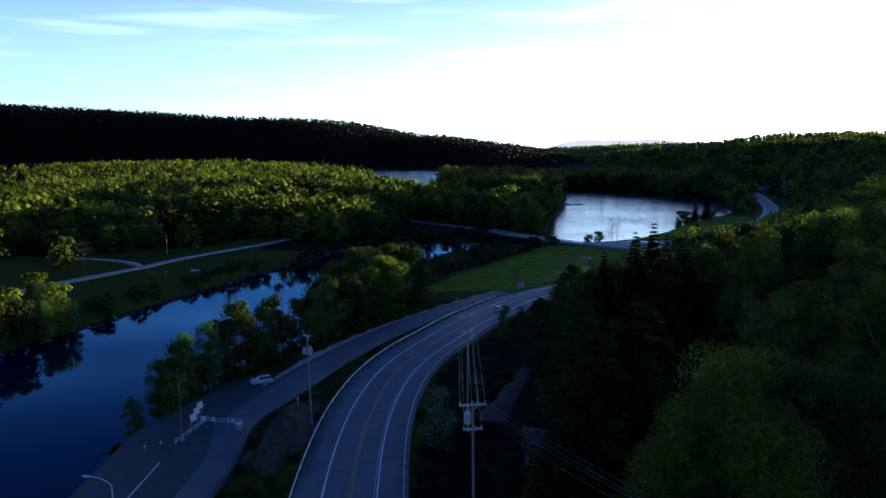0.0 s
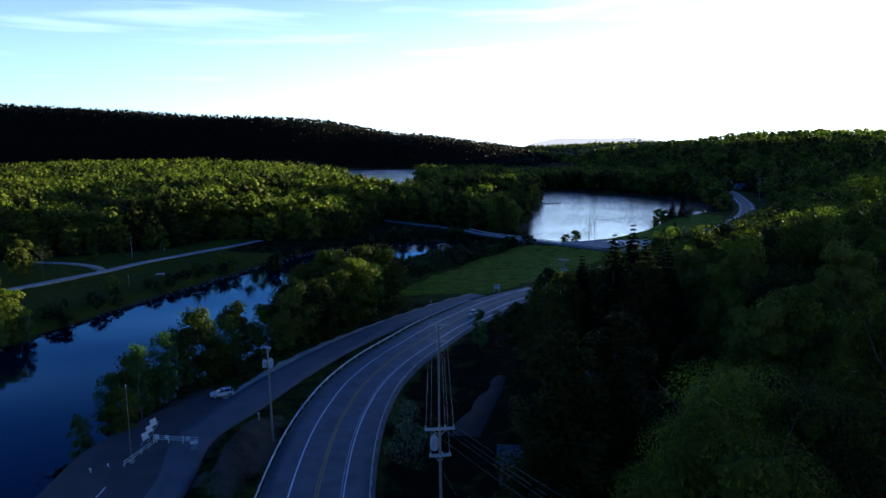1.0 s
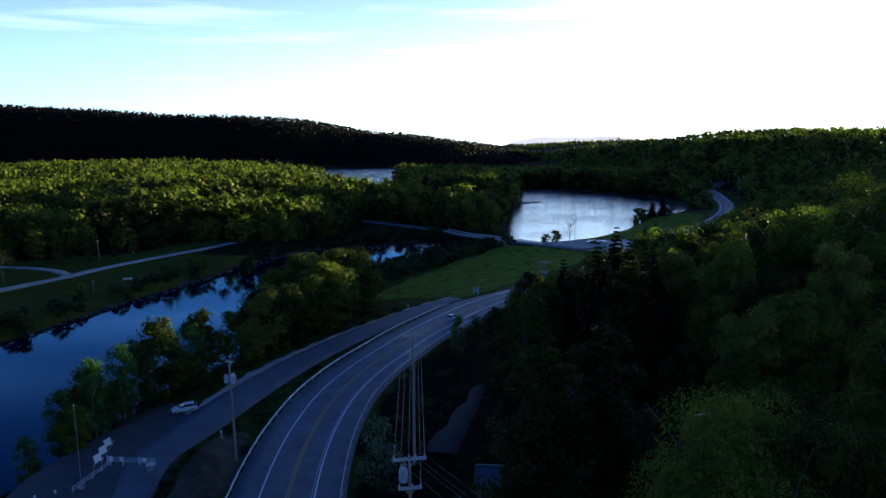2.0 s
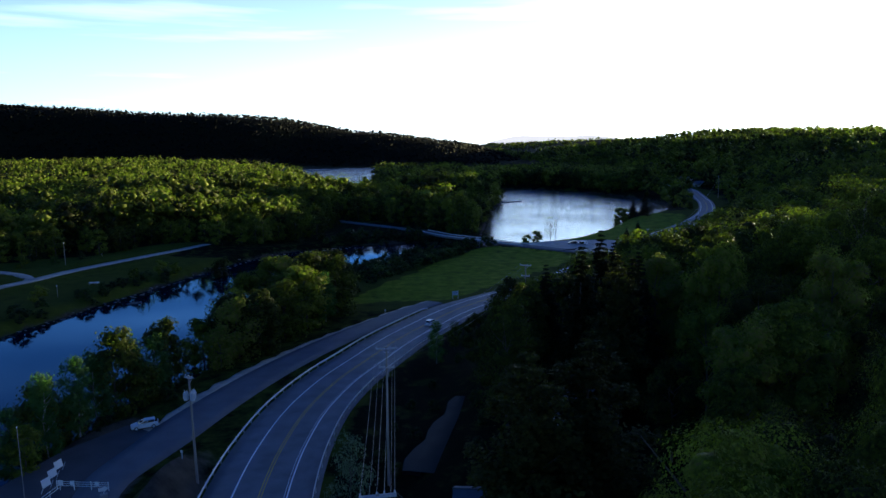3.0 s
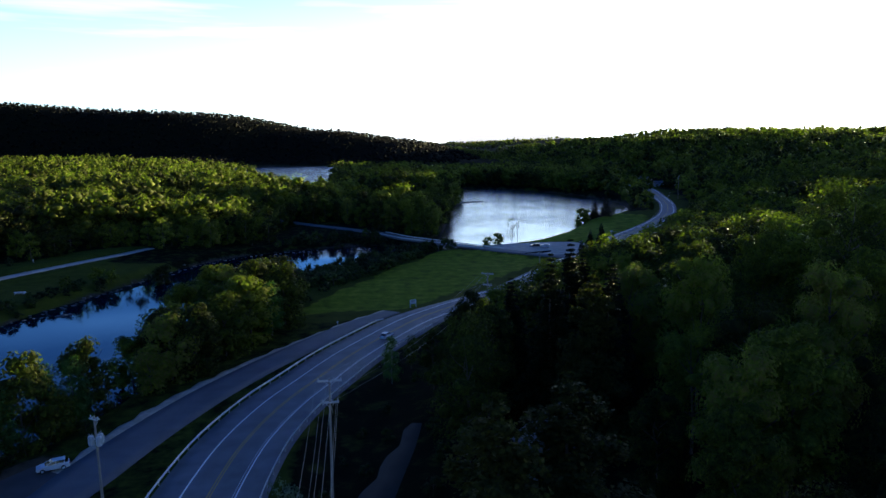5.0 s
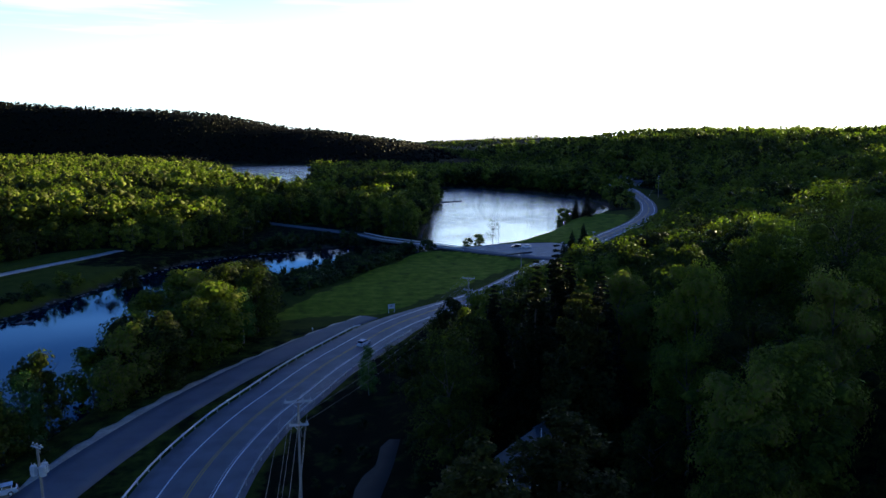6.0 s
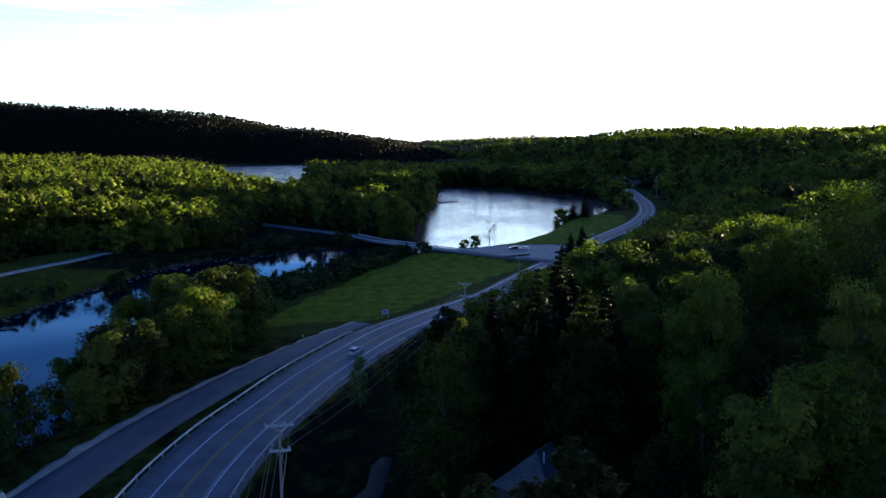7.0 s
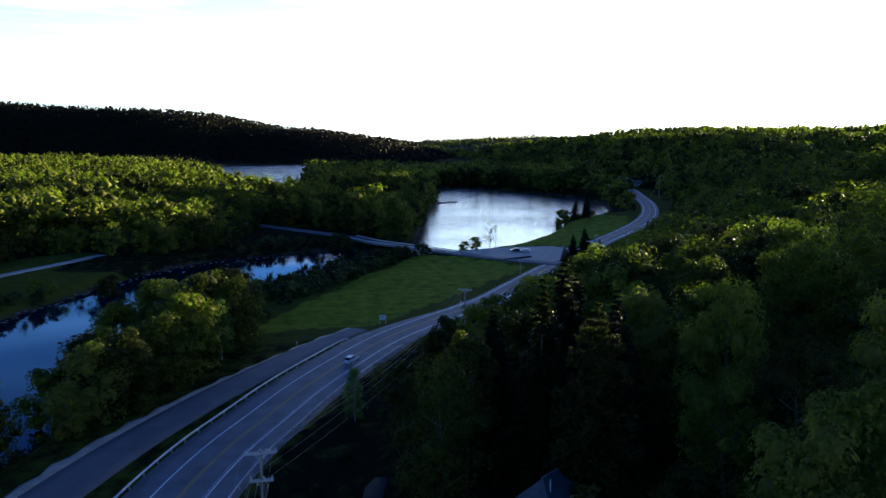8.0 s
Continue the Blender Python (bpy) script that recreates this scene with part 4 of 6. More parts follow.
put("broad_c", 8.5, 176, 7.5, wide=0.8)
put("blossom", -8.3, 106.3, 10.3, wide=0.6)
for x, y, tall in ((-5, 120, 2.6), (-3.5, 132, 2.4), (11, 127, 4.0), (10.5, 137, 4.5), (3.2, 139, 3.5), (0, 128, 3.0), (-2.5, 116, 3.0), (9, 117, 4.0), (-1, 142, 2.8), (3, 152, 3.0), (9, 168, 3.2), (-6.5, 92, 3.0), (-3, 84, 4.0), (2, 92, 4.0), (14, 186, 3.5), (18, 196, 4.0), (22, 205, 4.5)):
    put("shrub", x, y, tall)

# river bank by the side road
for kind, x, y, tall, wide in (("bank_a", -60, 119, 11, 1.0), ("bank_a", -57, 124, 13, 0.9), ("bank_b", -60.5, 128, 10, 0.9), ("bank_a", -55.5, 131, 13, 1.0), ("bank_a", -56, 138, 13.5, 1.0),
                               ("bank_b", -54.5, 143, 12, 0.85), ("bank_a", -53.5, 148, 14, 1.1), ("bank_a", -50.5, 152, 13, 1.0), ("bank_b", -50.5, 157, 11, 0.8), ("bank_a", -61.5, 112, 8, 1.1),
                               ("bank_b", -48.5, 174, 11, 1.05), ("bank_b", -44, 178, 12.5, 1.1), ("bank_b", -40, 172, 12, 1.0), ("bank_a", -37, 180, 13.5, 1.1), ("bank_b", -36, 175, 12.5, 1.0),
                               ("bank_b", -45, 187, 13, 1.1), ("bank_b", -33, 188, 12.5, 1.1), ("bank_a", -39, 194, 14, 1.2), ("bank_b", -44, 200, 14, 1.1), ("bank_b", -29, 197, 14, 1.1),
                               ("bank_b", -35, 205, 14.5, 1.2), ("bank_a", -25, 203, 16, 1.1), ("bank_b", -30, 212, 15, 1.2), ("bank_b", -23, 212, 14, 1.0), ("bank_b", -40, 214, 14, 1.2),
                               ("bank_b", -27, 222, 14, 1.2), ("bank_a", -34, 226, 13, 1.2), ("bank_b", -25, 234, 12, 1.1), ("bank_b", -32, 240, 11, 1.2), ("bank_a", -24, 247, 10, 1.2)):
    put(kind, x, y, tall * (1.40 if y < 165 else 1.12), wide=wide * 1.08)
for k in range(170):
    u = rng.uniform()
    if k < 130:
        x, y, tall = -24 + 52 * u + rng.normal() * 5, 254 + 80 * u + rng.normal() * 6, rng.uniform(3.5, 7.8)
    else:
        x, y, tall = -48 + 62 * u + rng.normal() * 4, 372 + 10 * math.sin(u * 3) + rng.normal() * 5, rng.uniform(4.5, 8.5)
    q = np.array([[x, y]])
    if inside(q, MEADOW)[0] < -1.0 and inside(q, RIVER)[0] < -0.5 and abs(side_of(q, BRIDGE)[0][0]) > 7:
        put("shrub", x, y, tall, wide=1.25)
for k in range(64):
    q = np.array([[np.interp(k, [0, 16, 32, 46, 63], [-33, -20, -5, 12, 30]), np.interp(k, [0, 16, 32, 46, 63], [270, 301, 323, 336, 341])]]) + rng.normal(size=(1, 2)) * 1.6 + [[3.0, -3.0]]
    if inside(q, RIVER)[0] < 0.5 and inside(q, MEADOW)[0] < 0:
        put("shrub", q[0, 0], q[0, 1], rng.uniform(5.5, 10.0), wide=rng.uniform(0.7, 1.0))
for x, y, tall in ((-62, 106, 3.0), (-63.5, 98, 3.4), (-61.5, 91, 4.0), (-60, 84, 4.5), (-58, 132, 4), (-53, 140, 3.5), (-49.5, 163, 4), (-45, 168, 3.5), (-33, 183, 3), (-22, 226, 3.5), (-20, 238, 4)):
    put("shrub", x, y, tall)

for x, y, tall in ((-42, 165, 9), (-46, 180, 11), (-38, 186, 12), (-41, 207, 13), (-31, 203, 12), (-36, 219, 13), (-28, 229, 12), (-30, 246, 10), (-37, 233, 11), (-46, 194, 12), (-51, 147, 8), (-57, 118, 7), (-58, 133, 8)):
    put("bank_b", x, y, tall, wide=1.05)

# west bank
for kind, x, y, tall in (("bank_far", -78, 291, 10.5), ("shrub_green", -98, 283, 5.8), ("shrub_green", -94, 285, 4.2), ("shrub_green", -103, 270, 4.2), ("shrub", -108, 256, 4.0), ("shrub", -112, 246, 3.5),
                         ("shrub", -104, 262, 3.4), ("shrub", -116, 232, 4.5), ("shrub", -119, 222, 4.0), ("shrub", -122, 212, 4.5), ("shrub_green", -121, 240, 4.5), ("shrub", -126, 200, 5),
                         ("bare", -155, 256, 13), ("bank_far", -121, 169, 17), ("bank_a", -118, 175, 15), ("bank_far", -125, 162, 18), ("bank_far", -128, 175, 16), ("bank_a", -115, 183, 14), ("bank_far", -123, 187, 15), ("bank_far", -120, 180, 14), ("bank_far", -142, 208, 14), ("bank_a", -136, 200, 12), ("bank_a", -132, 196, 10), ("bank_far", -150, 200, 12), ("bank_far", -168, 262, 18), ("bank_far", -200, 262, 26), ("bank_far", -212, 275, 25),
                         ("bank_a", -128, 190, 9), ("shrub", -86, 300, 3.5), ("shrub", -80, 308, 3.5), ("shrub_green", -160, 300, 5), ("shrub", -150, 306, 6), ("shrub", -143, 314, 6)):
    put(kind, x, y, tall)
for k in range(46):
    u = rng.uniform()
    x, y = -126 + 34 * u + rng.normal() * 3.0 - 2, 166 + 120 * u + rng.normal() * 3
    if inside(np.array([[x, y]]), RIVER)[0] < -3.5 and abs(side_of(np.array([[x, y]]), LEFT)[0][0]) > 8:
        put("shrub", x, y, rng.uniform(2.5, 5.5) * (1.3 if u < 0.4 else 1.0), wide=1.3)
for k in range(40):
    u = rng.uniform()
    x, y = -62 + 13 * u + rng.normal() * 1.6, 104 + 60 * u + rng.normal() * 2.5
    if inside(np.array([[x, y]]), RIVER)[0] < 1.0 and inside(np.array([[x, y]]), RAMP)[0] < -2.0 and abs(side_of(np.array([[x, y]]), SIDE)[0][0]) > 11:
        put("shrub", x, y, rng.uniform(2.5, 4.5), wide=1.2)
# lake shore
for kind, x, y, tall, wide in (("bank_far", 51, 352, 8.5, 1.1), ("bank_far", 56, 353, 9.0, 1.1), ("bare", 63, 354, 8.5, 0.9), ("bank_far", 123, 446, 16, 1.1), ("bank_far", 119, 439, 6, 1.5), ("bank_far", 127, 448, 8, 1.4), ("bank_far", 133, 452, 7, 1.5), ("bank_far", 140, 457, 6, 1.6), ("bank_far", 147, 463, 6, 1.6),
                               ("shrub", 131, 455, 5, 1.6), ("bank_far", 81, 291, 8, 1.2), ("bank_far", 74, 277, 8, 1.2), ("bank_far", 62, 252, 9, 1.0), ("bank_a", 50, 240, 9, 1.2), ("bank_a", 40, 226, 10, 1.2),
                               ("bank_far", 34, 218, 9, 1.1), ("bank_a", 28, 210, 9, 1.1), ("mid_b", 224, 610, 17, 0.7), ("mid_a", 219, 600, 14, 0.8), ("mid_b", 203, 470, 8, 1.0), ("mid_a", 208, 482, 9, 1.0), ("bank_far", 176, 470, 7, 1.0)):
    put(kind, x, y, tall, wide=wide)

# edge of the west woods and the island, nearest rows first
cand = np.column_stack([rng.uniform(-330, 70, 9000), rng.uniform(285, 640, 9000)])
c_h, c_dm, c_ds, c_wet, _ = land(cand)
ok = wooded(cand, c_dm, c_wet) & (inside(cand, WOOD_W) > 2) & (inside(cand, WOOD_W) < 22)
edge = []
for p, z in zip(cand[ok], c_h[ok]):
    if all((p[0] - q[0]) ** 2 + (p[1] - q[1]) ** 2 > 49 for q in edge):
        edge.append((p[0], p[1], z))
edge.sort(key=lambda q: (q[0] - 5) ** 2 + (q[1] - 40) ** 2)
for x, y, z in edge[:260]:
    island = x > -25 and y > 375
    put(("mid_a", "mid_b", "mid_c", "mid_a")[int(rng.integers(4))], x, y, rng.uniform(12, 18.5) + (3.5 if x > -85 else 0) if not island else rng.uniform(18, 24), wide=rng.uniform(0.85, 1.3), z=z)
EDGE = np.array(edge[:260])[:, :2]
for x, y, z in edge[:150:2]:
    q = np.array([[x + rng.normal() * 3, y - 5 + rng.normal() * 2]])
    if inside(q, WOOD_W)[0] > -1 and inside(q, LAKE)[0] < -3 and inside(q, RIVER)[0] < -3:
        put("shrub", q[0, 0], q[0, 1], rng.uniform(3.0, 6.0), wide=1.3)


def woods(name, label, P, H, tall, n_lumps, per, size, r, plume=0.08, material=None, girth=1.0, solid_v=OCT_V):
    """Many trees as one mesh: crowns of leaf sprays with bare stems below."""
    quads, cores, tint, tint2 = [], [], [], []
    for (x, y), z, t in zip(P, H, tall):
        rad = t * r.uniform(0.27, 0.36) * girth
        c, k = crown_quads(r, t, rad, t * 0.16, n_lumps, per, size, 0.05 if r.uniform() > plume else 0.7, core=0.52, solid_v=solid_v)
        quads.append(c + np.array([x, y, z]))
        cores.append(k + np.array([x, y, z]))
        u = r.uniform()
        tint.append(np.full(len(c) * 4, u))
        tint2.append(np.full(len(k) * len(solid_v), u))
    me = quads_mesh(name, (np.concatenate(quads), np.concatenate(cores)), material or M_LEAF_MANY)
    me.attributes.new("tint", "FLOAT", "POINT").data.foreach_set("value", np.concatenate(tint + tint2).astype(np.float32))
    return tagged(new(name, me), label, "woods", kind="stuff")


def swell(P):
    """Slow rise and fall of a canopy, about 0.75 to 1.25."""
    x, y = P[:, 0], P[:, 1]
    return 1 + 0.13 * np.sin(x * 0.047 + y * 0.021) + 0.12 * np.sin(y * 0.043 - x * 0.019 + 1.7)


def spread(x0, x1, y0, y1, step, r, keep):
    X, Y = np.meshgrid(np.arange(x0, x1, step), np.arange(y0, y1, step))
    P = np.column_stack([X.ravel(), Y.ravel()]) + r.uniform(-0.42, 0.42, (X.size, 2)) * step
    az = np.arctan2(P[:, 0] - 3, P[:, 1] + 20)
    P = P[(az > -0.72) & (az < 0.80)]
    h, dm, ds, wet, _ = land(P)
    m = wooded(P, dm, wet) & keep(P, dm)
    return P[m], h[m]


def away(P, others, gap):
    ok = np.ones(len(P), bool)
    for q in others:
        ok &= ((P - q) ** 2).sum(1) > gap * gap
    return ok


def bearing(P):
    return np.degrees(np.arctan2(P[:, 0] - 5, P[:, 1] - 45))


P, H = spread(-420, 90, 285, 660, 11.4, rng, lambda P, dm: (inside(P, WOOD_W) > 18) & away(P, EDGE, 5))
woods("west_woods", "dense spring-green broadleaf woods beside the river", P, H, np.clip(rng.normal(20.5, 3.2, len(P)) * swell(P), 12, 29), 13, 20, 0.62, rng, girth=1.3)
NEAR = np.array([o.matrix_basis.translation[:2] for o in scene.objects if o.get("category") == "tree" and o.matrix_basis.translation[1] < 230])
P, H = spread(14, 420, 60, 470, 11.6, rng, lambda P, dm: (dm > 17) & (dm < 300) & ((P[:, 0] - 6 < 0.92 * (P[:, 1] - 45)) | ((P[:, 1] > 190) & (P[:, 0] - 6 < 1.3 * (P[:, 1] - 45)))) & (np.hypot(P[:, 0] - 6, P[:, 1] - 45) > 88) & away(P, NEAR, 6.5) & ((P[:, 0] > 40) | (P[:, 1] > 150)))
cap = np.where(P[:, 1] > 145, 3 + 0.35 * land(P)[1], 30)
tall = np.clip(np.minimum(rng.normal(17.5, 4.0, len(P)) * swell(P), cap), 5, 20)
near = np.hypot(P[:, 0] - 6, P[:, 1] - 45) < 190
woods("hillside_woods", "dark broadleaf woods covering the near valley slope", P[near], H[near], tall[near], 26, 80, 0.29, rng, girth=1.25, solid_v=ICO_V)
woods("hillside_woods", "dark broadleaf woods covering the upper valley slope", P[~near], H[~near], tall[~near], 16, 24, 0.52, rng, girth=1.45)
P, H = spread(100, 900, 470, 1000, 15.5, rng, lambda P, dm: (dm > 12) | (P[:, 0] > 150))
woods("slope_woods", "broadleaf woods on the farther slope", P, H, rng.uniform(12, 21, len(P)) * swell(P), 8, 8, 1.15, rng, girth=1.45)
P, H = spread(60, 270, 660, 960, 10.0, rng, lambda P, dm: dm < -12)
woods("shore_woods", "dark broadleaf woods along the far lake shore", P, H, rng.uniform(17, 24, len(P)), 9, 9, 1.05, rng, girth=1.25)
P, H = spread(-700, 60, 700, 1300, 18.0, rng, lambda P, dm: (bearing(P) < -12.4) | ((bearing(P) > -4.2) & (P[:, 1] > 780)))
woods("valley_woods", "distant broadleaf woods on the valley floor", P, H, rng.uniform(15, 23, len(P)), 7, 5, 1.4, rng, girth=1.5)
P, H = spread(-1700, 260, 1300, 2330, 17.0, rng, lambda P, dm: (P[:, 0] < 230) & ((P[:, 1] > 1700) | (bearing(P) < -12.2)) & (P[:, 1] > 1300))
woods("far_woods", "conifer woods on the distant western ridge, needles darkened as shade", P, H, rng.uniform(9, 17, len(P)), 1, 9, 1.5, rng, 0.5, M_NEEDLE_SHADED, 1.8)
P, H = spread(0, 1500, 960, 2350, 25.0, rng, lambda P, dm: ((P[:, 1] > 1300) | (P[:, 0] > 0)) & ((P[:, 0] < 260) | (P[:, 1] < 1650)) & ((bearing(P) < -12.2) | (bearing(P) > -4.3) | (P[:, 1] > 1730)))
P, H = P[(P[:, 0] >= 230) | (P[:, 1] <= 1300)], H[(P[:, 0] >= 230) | (P[:, 1] <= 1300)]
woods("far_woods", "distant broadleaf woods on the eastern ridge", P, H, rng.uniform(11, 18, len(P)) * swell(P * 0.7), 6, 5, 1.7, rng, girth=2.2)
P, H = spread(-200, 1600, 2350, 4500, 68.0, rng, lambda P, dm: P[:, 0] > -100)
woods("horizon_woods", "wooded country on the horizon", P, H, rng.uniform(10, 16, len(P)), 3, 1, 4.0, rng, girth=4.5)


# upland on the horizon; the pale glow of its material stands in for haze
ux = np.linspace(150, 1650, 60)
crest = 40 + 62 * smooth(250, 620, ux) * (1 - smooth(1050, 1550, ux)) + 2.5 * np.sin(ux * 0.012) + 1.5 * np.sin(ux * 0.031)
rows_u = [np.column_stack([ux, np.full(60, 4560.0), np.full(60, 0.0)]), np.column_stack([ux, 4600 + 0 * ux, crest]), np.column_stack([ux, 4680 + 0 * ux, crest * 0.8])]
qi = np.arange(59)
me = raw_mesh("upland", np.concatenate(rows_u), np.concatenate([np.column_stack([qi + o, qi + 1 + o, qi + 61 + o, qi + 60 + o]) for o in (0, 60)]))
me.materials.append(M_PAINTED_HAZE)
tagged(new("upland", me), "upland far off on the horizon, pale with painted haze", "backdrop", kind="structure")


# ---- guardrails ----
def offset_line(line, off, y0, y1):
    tan = np.gradient(line, axis=0)
    tan /= np.linalg.norm(tan, axis=1)[:, None]
    p = line + np.column_stack([tan[:, 1], -tan[:, 0]]) * off
    return p[(p[:, 1] >= y0) & (p[:, 1] <= y1)]


def even(line, step):
    seg = np.concatenate([[0], np.cumsum(np.linalg.norm(np.diff(line, axis=0), axis=1))])
    t = np.arange(0, seg[-1], step)
    return np.column_stack([np.interp(t, seg, line[:, 0]), np.interp(t, seg, line[:, 1])])


def guardrail(line, face, label, z=0.0, step=3.8):
    """A corrugated steel beam on posts; face is the side that the beam is bolted to."""
    p = even(line, step)
    g = thing("guardrail", pose(p[0, 0], p[0, 1], z), label, "guardrail", "guardrails")
    inv = Matrix.Translation((-p[0, 0], -p[0, 1], -z))
    fine = even(line, 1.9)
    tan = np.gradient(fine, axis=0)
    tan /= np.linalg.norm(tan, axis=1)[:, None]
    nor = np.column_stack([tan[:, 1], -tan[:, 0]]) * face
    prof = [(0.00, 0.42), (0.075, 0.47), (0.075, 0.53), (0.015, 0.58), (0.015, 0.62), (0.075, 0.67), (0.075, 0.73), (0.0, 0.78), (-0.012, 0.78), (-0.012, 0.42)]
    rows = [np.column_stack([fine + nor * (0.12 + a), np.full(len(fine), h)]) for a, h in prof]
    co = np.stack(rows, 1).reshape(-1, 3) - np.array([p[0, 0], p[0, 1], 0.0])
    m = len(prof)
    i, k = np.arange(len(fine) - 1)[:, None] * m, np.arange(m)[None, :]
    f = np.stack([i + k, i + (k + 1) % m, i + m + (k + 1) % m, i + m + k], -1).reshape(-1, 4)
    me = raw_mesh("rail_beam", co, f)
    me.materials.append(M_STEEL)
    beam = new("rail_beam", me)
    beam.parent = g
    bm = box((0.11, 0.16, 1.2), (0, 0, 0.15), bevel=0.01)
    first = part("post", bm, M_WOOD_GREY, g)
    for n, (q, t) in enumerate(zip(p, np.gradient(p, axis=0))):
        ob = first if n == 0 else new("post", first.data)
        ob.parent = g
        ob.matrix_basis = inv @ pose(q[0], q[1], z, 0, 0, math.degrees(math.atan2(t[1], t[0])))
    return g, p


RAIL_L = offset_line(MAIN, -8.0, 30, 213.5)
RAIL_L = np.vstack([RAIL_L, RAIL_L[-1] + [1.9, 1.2], RAIL_L[-1] + [3.2, 0.6]])
guardrail(RAIL_L, 1, "pale galvanised guardrail curving along the highway shoulder", 0.0)
guardrail(offset_line(MAIN, 7.35, 30, 207), -1, "galvanised guardrail along the outer edge of the highway", 0.0)
guardrail(offset_line(BRIDGE, 3.0, 330, 400)[::-1], 1, "pale guardrail on the causeway bridge", 0.22)
guardrail(offset_line(BRIDGE, -3.0, 330, 400)[::-1], -1, "pale guardrail on the far side of the causeway bridge", 0.22)
guardrail(offset_line(MAIN, 6.0, 330, 452), -1, "pale guardrail along the bend by the lake", 0.6)

# bridge over the narrows
br = thing("bridge", pose(34, 351, 0), "low concrete bridge carrying the causeway road over the narrows", "bridge")
d = Vector((0.66, -0.75, 0))
turn = math.degrees(math.atan2(d.y, d.x))
part("deck", box((26, 7.4, 0.7), (0, 0, -0.42), pose(0, 0, 0, 0, 0, turn), 0.05), M_CONCRETE, br)
for s in (-1, 1):
    part("abutment", box((1.4, 7.6, 5.0), (12.4 * s, 0, -3.2), pose(0, 0, 0, 0, 0, turn), 0.08), M_CONCRETE, br)
    part("kerb", box((26, 0.35, 0.25), (0, 3.4 * s, 0.14), pose(0, 0, 0, 0, 0, turn), 0.04), M_CONCRETE, br)


# ---- poles and wires ----
def insulator(p):
    bm = tube((0, 0, 0), (0, 0, 0.16), 0.03, 0.03, 6)
    for k in range(3):
        add_tube(bm, (0, 0, 0.12 + 0.07 * k), (0, 0, 0.17 + 0.07 * k), 0.085, 0.05, 8)
    ob = part("insulator", bm, M_PORCELAIN, p, "pale porcelain insulator")
    return ob


def crossarm(pole, z, length, turn, pegs):
    for s in (-1, 1):
        ob = part("crossarm", box((length, 0.10, 0.13), (0, 0, 0), bevel=0.012), M_WOOD_GREY, pole)
        ob.matrix_basis = pose(0, 0, z, 0, 0, turn) @ Matrix.Translation((0, 0.17 * s, 0))
    for s in (-1, 1):
        a = Vector((length * 0.28 * s, 0.17, -0.02))
        ob = part("brace", tube(a, (0.05 * s, 0.17, -0.75), 0.02, 0.02, 5), M_STEEL, pole)
        ob.matrix_basis = pose(0, 0, z, 0, 0, turn)
    for u in pegs:
        i = insulator(pole)
        i.matrix_basis = pose(0, 0, z + 0.06, 0, 0, turn) @ Matrix.Translation((u * length, 0, 0))


def transformer(pole, m, size=1.0):
    bm = tube((0, 0, 0), (0, 0, 1.0 * size), 0.30 * size, 0.30 * size, 14)
    add_tube(bm, (0, 0, 1.0 * size), (0, 0, 1.08 * size), 0.32 * size, 0.24 * size, 14)
    for k in range(6):
        a = k * math.pi / 3
        add_box(bm, (0.05, 0.12 * size, 0.7 * size), (0.32 * size * math.cos(a), 0.32 * size * math.sin(a), 0.5 * size), None)
    t = part("transformer", bm, M_GREYPAINT, pole, "grey cylindrical transformer")
    t.matrix_basis = m
    for s in (-1, 1):
        b = part("bushing", tube((0.12 * s * size, 0, 1.05 * size), (0.16 * s * size, 0, 1.35 * size), 0.05, 0.03, 7), M_PORCELAIN, t)
    return t


def utility_pole(x, y, top, turn, label, lean=(0, 0), arms=((0.25, 2.9, (-0.46, -0.02, 0.18, 0.46)), (2.9, 2.1, (-0.44, 0.1, 0.44))), base=None):
    z = height(x, y) if base is None else base
    h = top - z
    p = thing("utility_pole", pose(x, y, z, lean[0], lean[1], 0), label, "utility pole", "utility poles")
    part("shaft", tube((0, 0, -0.8), (0, 0, h), 0.19, 0.12, 10), M_WOOD, p)
    for drop, length, pegs in arms:
        crossarm(p, h - drop, length, turn, pegs)
    return p, h


p1, h1 = utility_pole(-1.8, 70.3, 19.6, 8, "tall wooden utility pole with two grey crossarms and transformer")
transformer(p1, pose(-0.55, 0, h1 - 2.3), 1.15)
part("fuse_box", box((0.12, 0.12, 0.5), (-0.55, 0, 0), None, 0.02), M_PORCELAIN, p1, "pale fuse holder").matrix_basis = pose(0, 0.1, h1 - 1.0)
p2, h2 = utility_pole(-3.6, 112.4, 18.9, 4, "tall wooden utility pole with two grey crossarms", (0, 0.6))
part("cable_loop", tube((0.18, 0, h2 - 3.4), (0.30, 0, h2 - 4.3), 0.05, 0.03, 6), M_WIRE, p2)
p3, h3 = utility_pole(27, 190, 16.5, -30, "wooden utility pole standing among roadside trees")
p0, h0 = utility_pole(16, 41, 20.5, 30, "wooden utility pole at the foot of the slope")
pl, hl = utility_pole(-30.2, 112.2, 15.6, -35, "leaning wooden utility pole with grey transformers beside the side road", (0.4, -0.5), ((0.25, 1.5, (-0.45, 0.0, 0.45)),))
for k, (dx, dy) in enumerate(((-0.55, -0.1), (0.42, -0.32), (0.30, 0.45))):
    transformer(pl, pose(dx, dy, hl - 3.4, 0, 0, 40 * k), 1.05)
part("bracket", box((1.2, 0.12, 0.16), (0, 0, 0), None, 0.01), M_STEEL, pl).matrix_basis = pose(0, 0, hl - 2.7, 0, 0, -20)
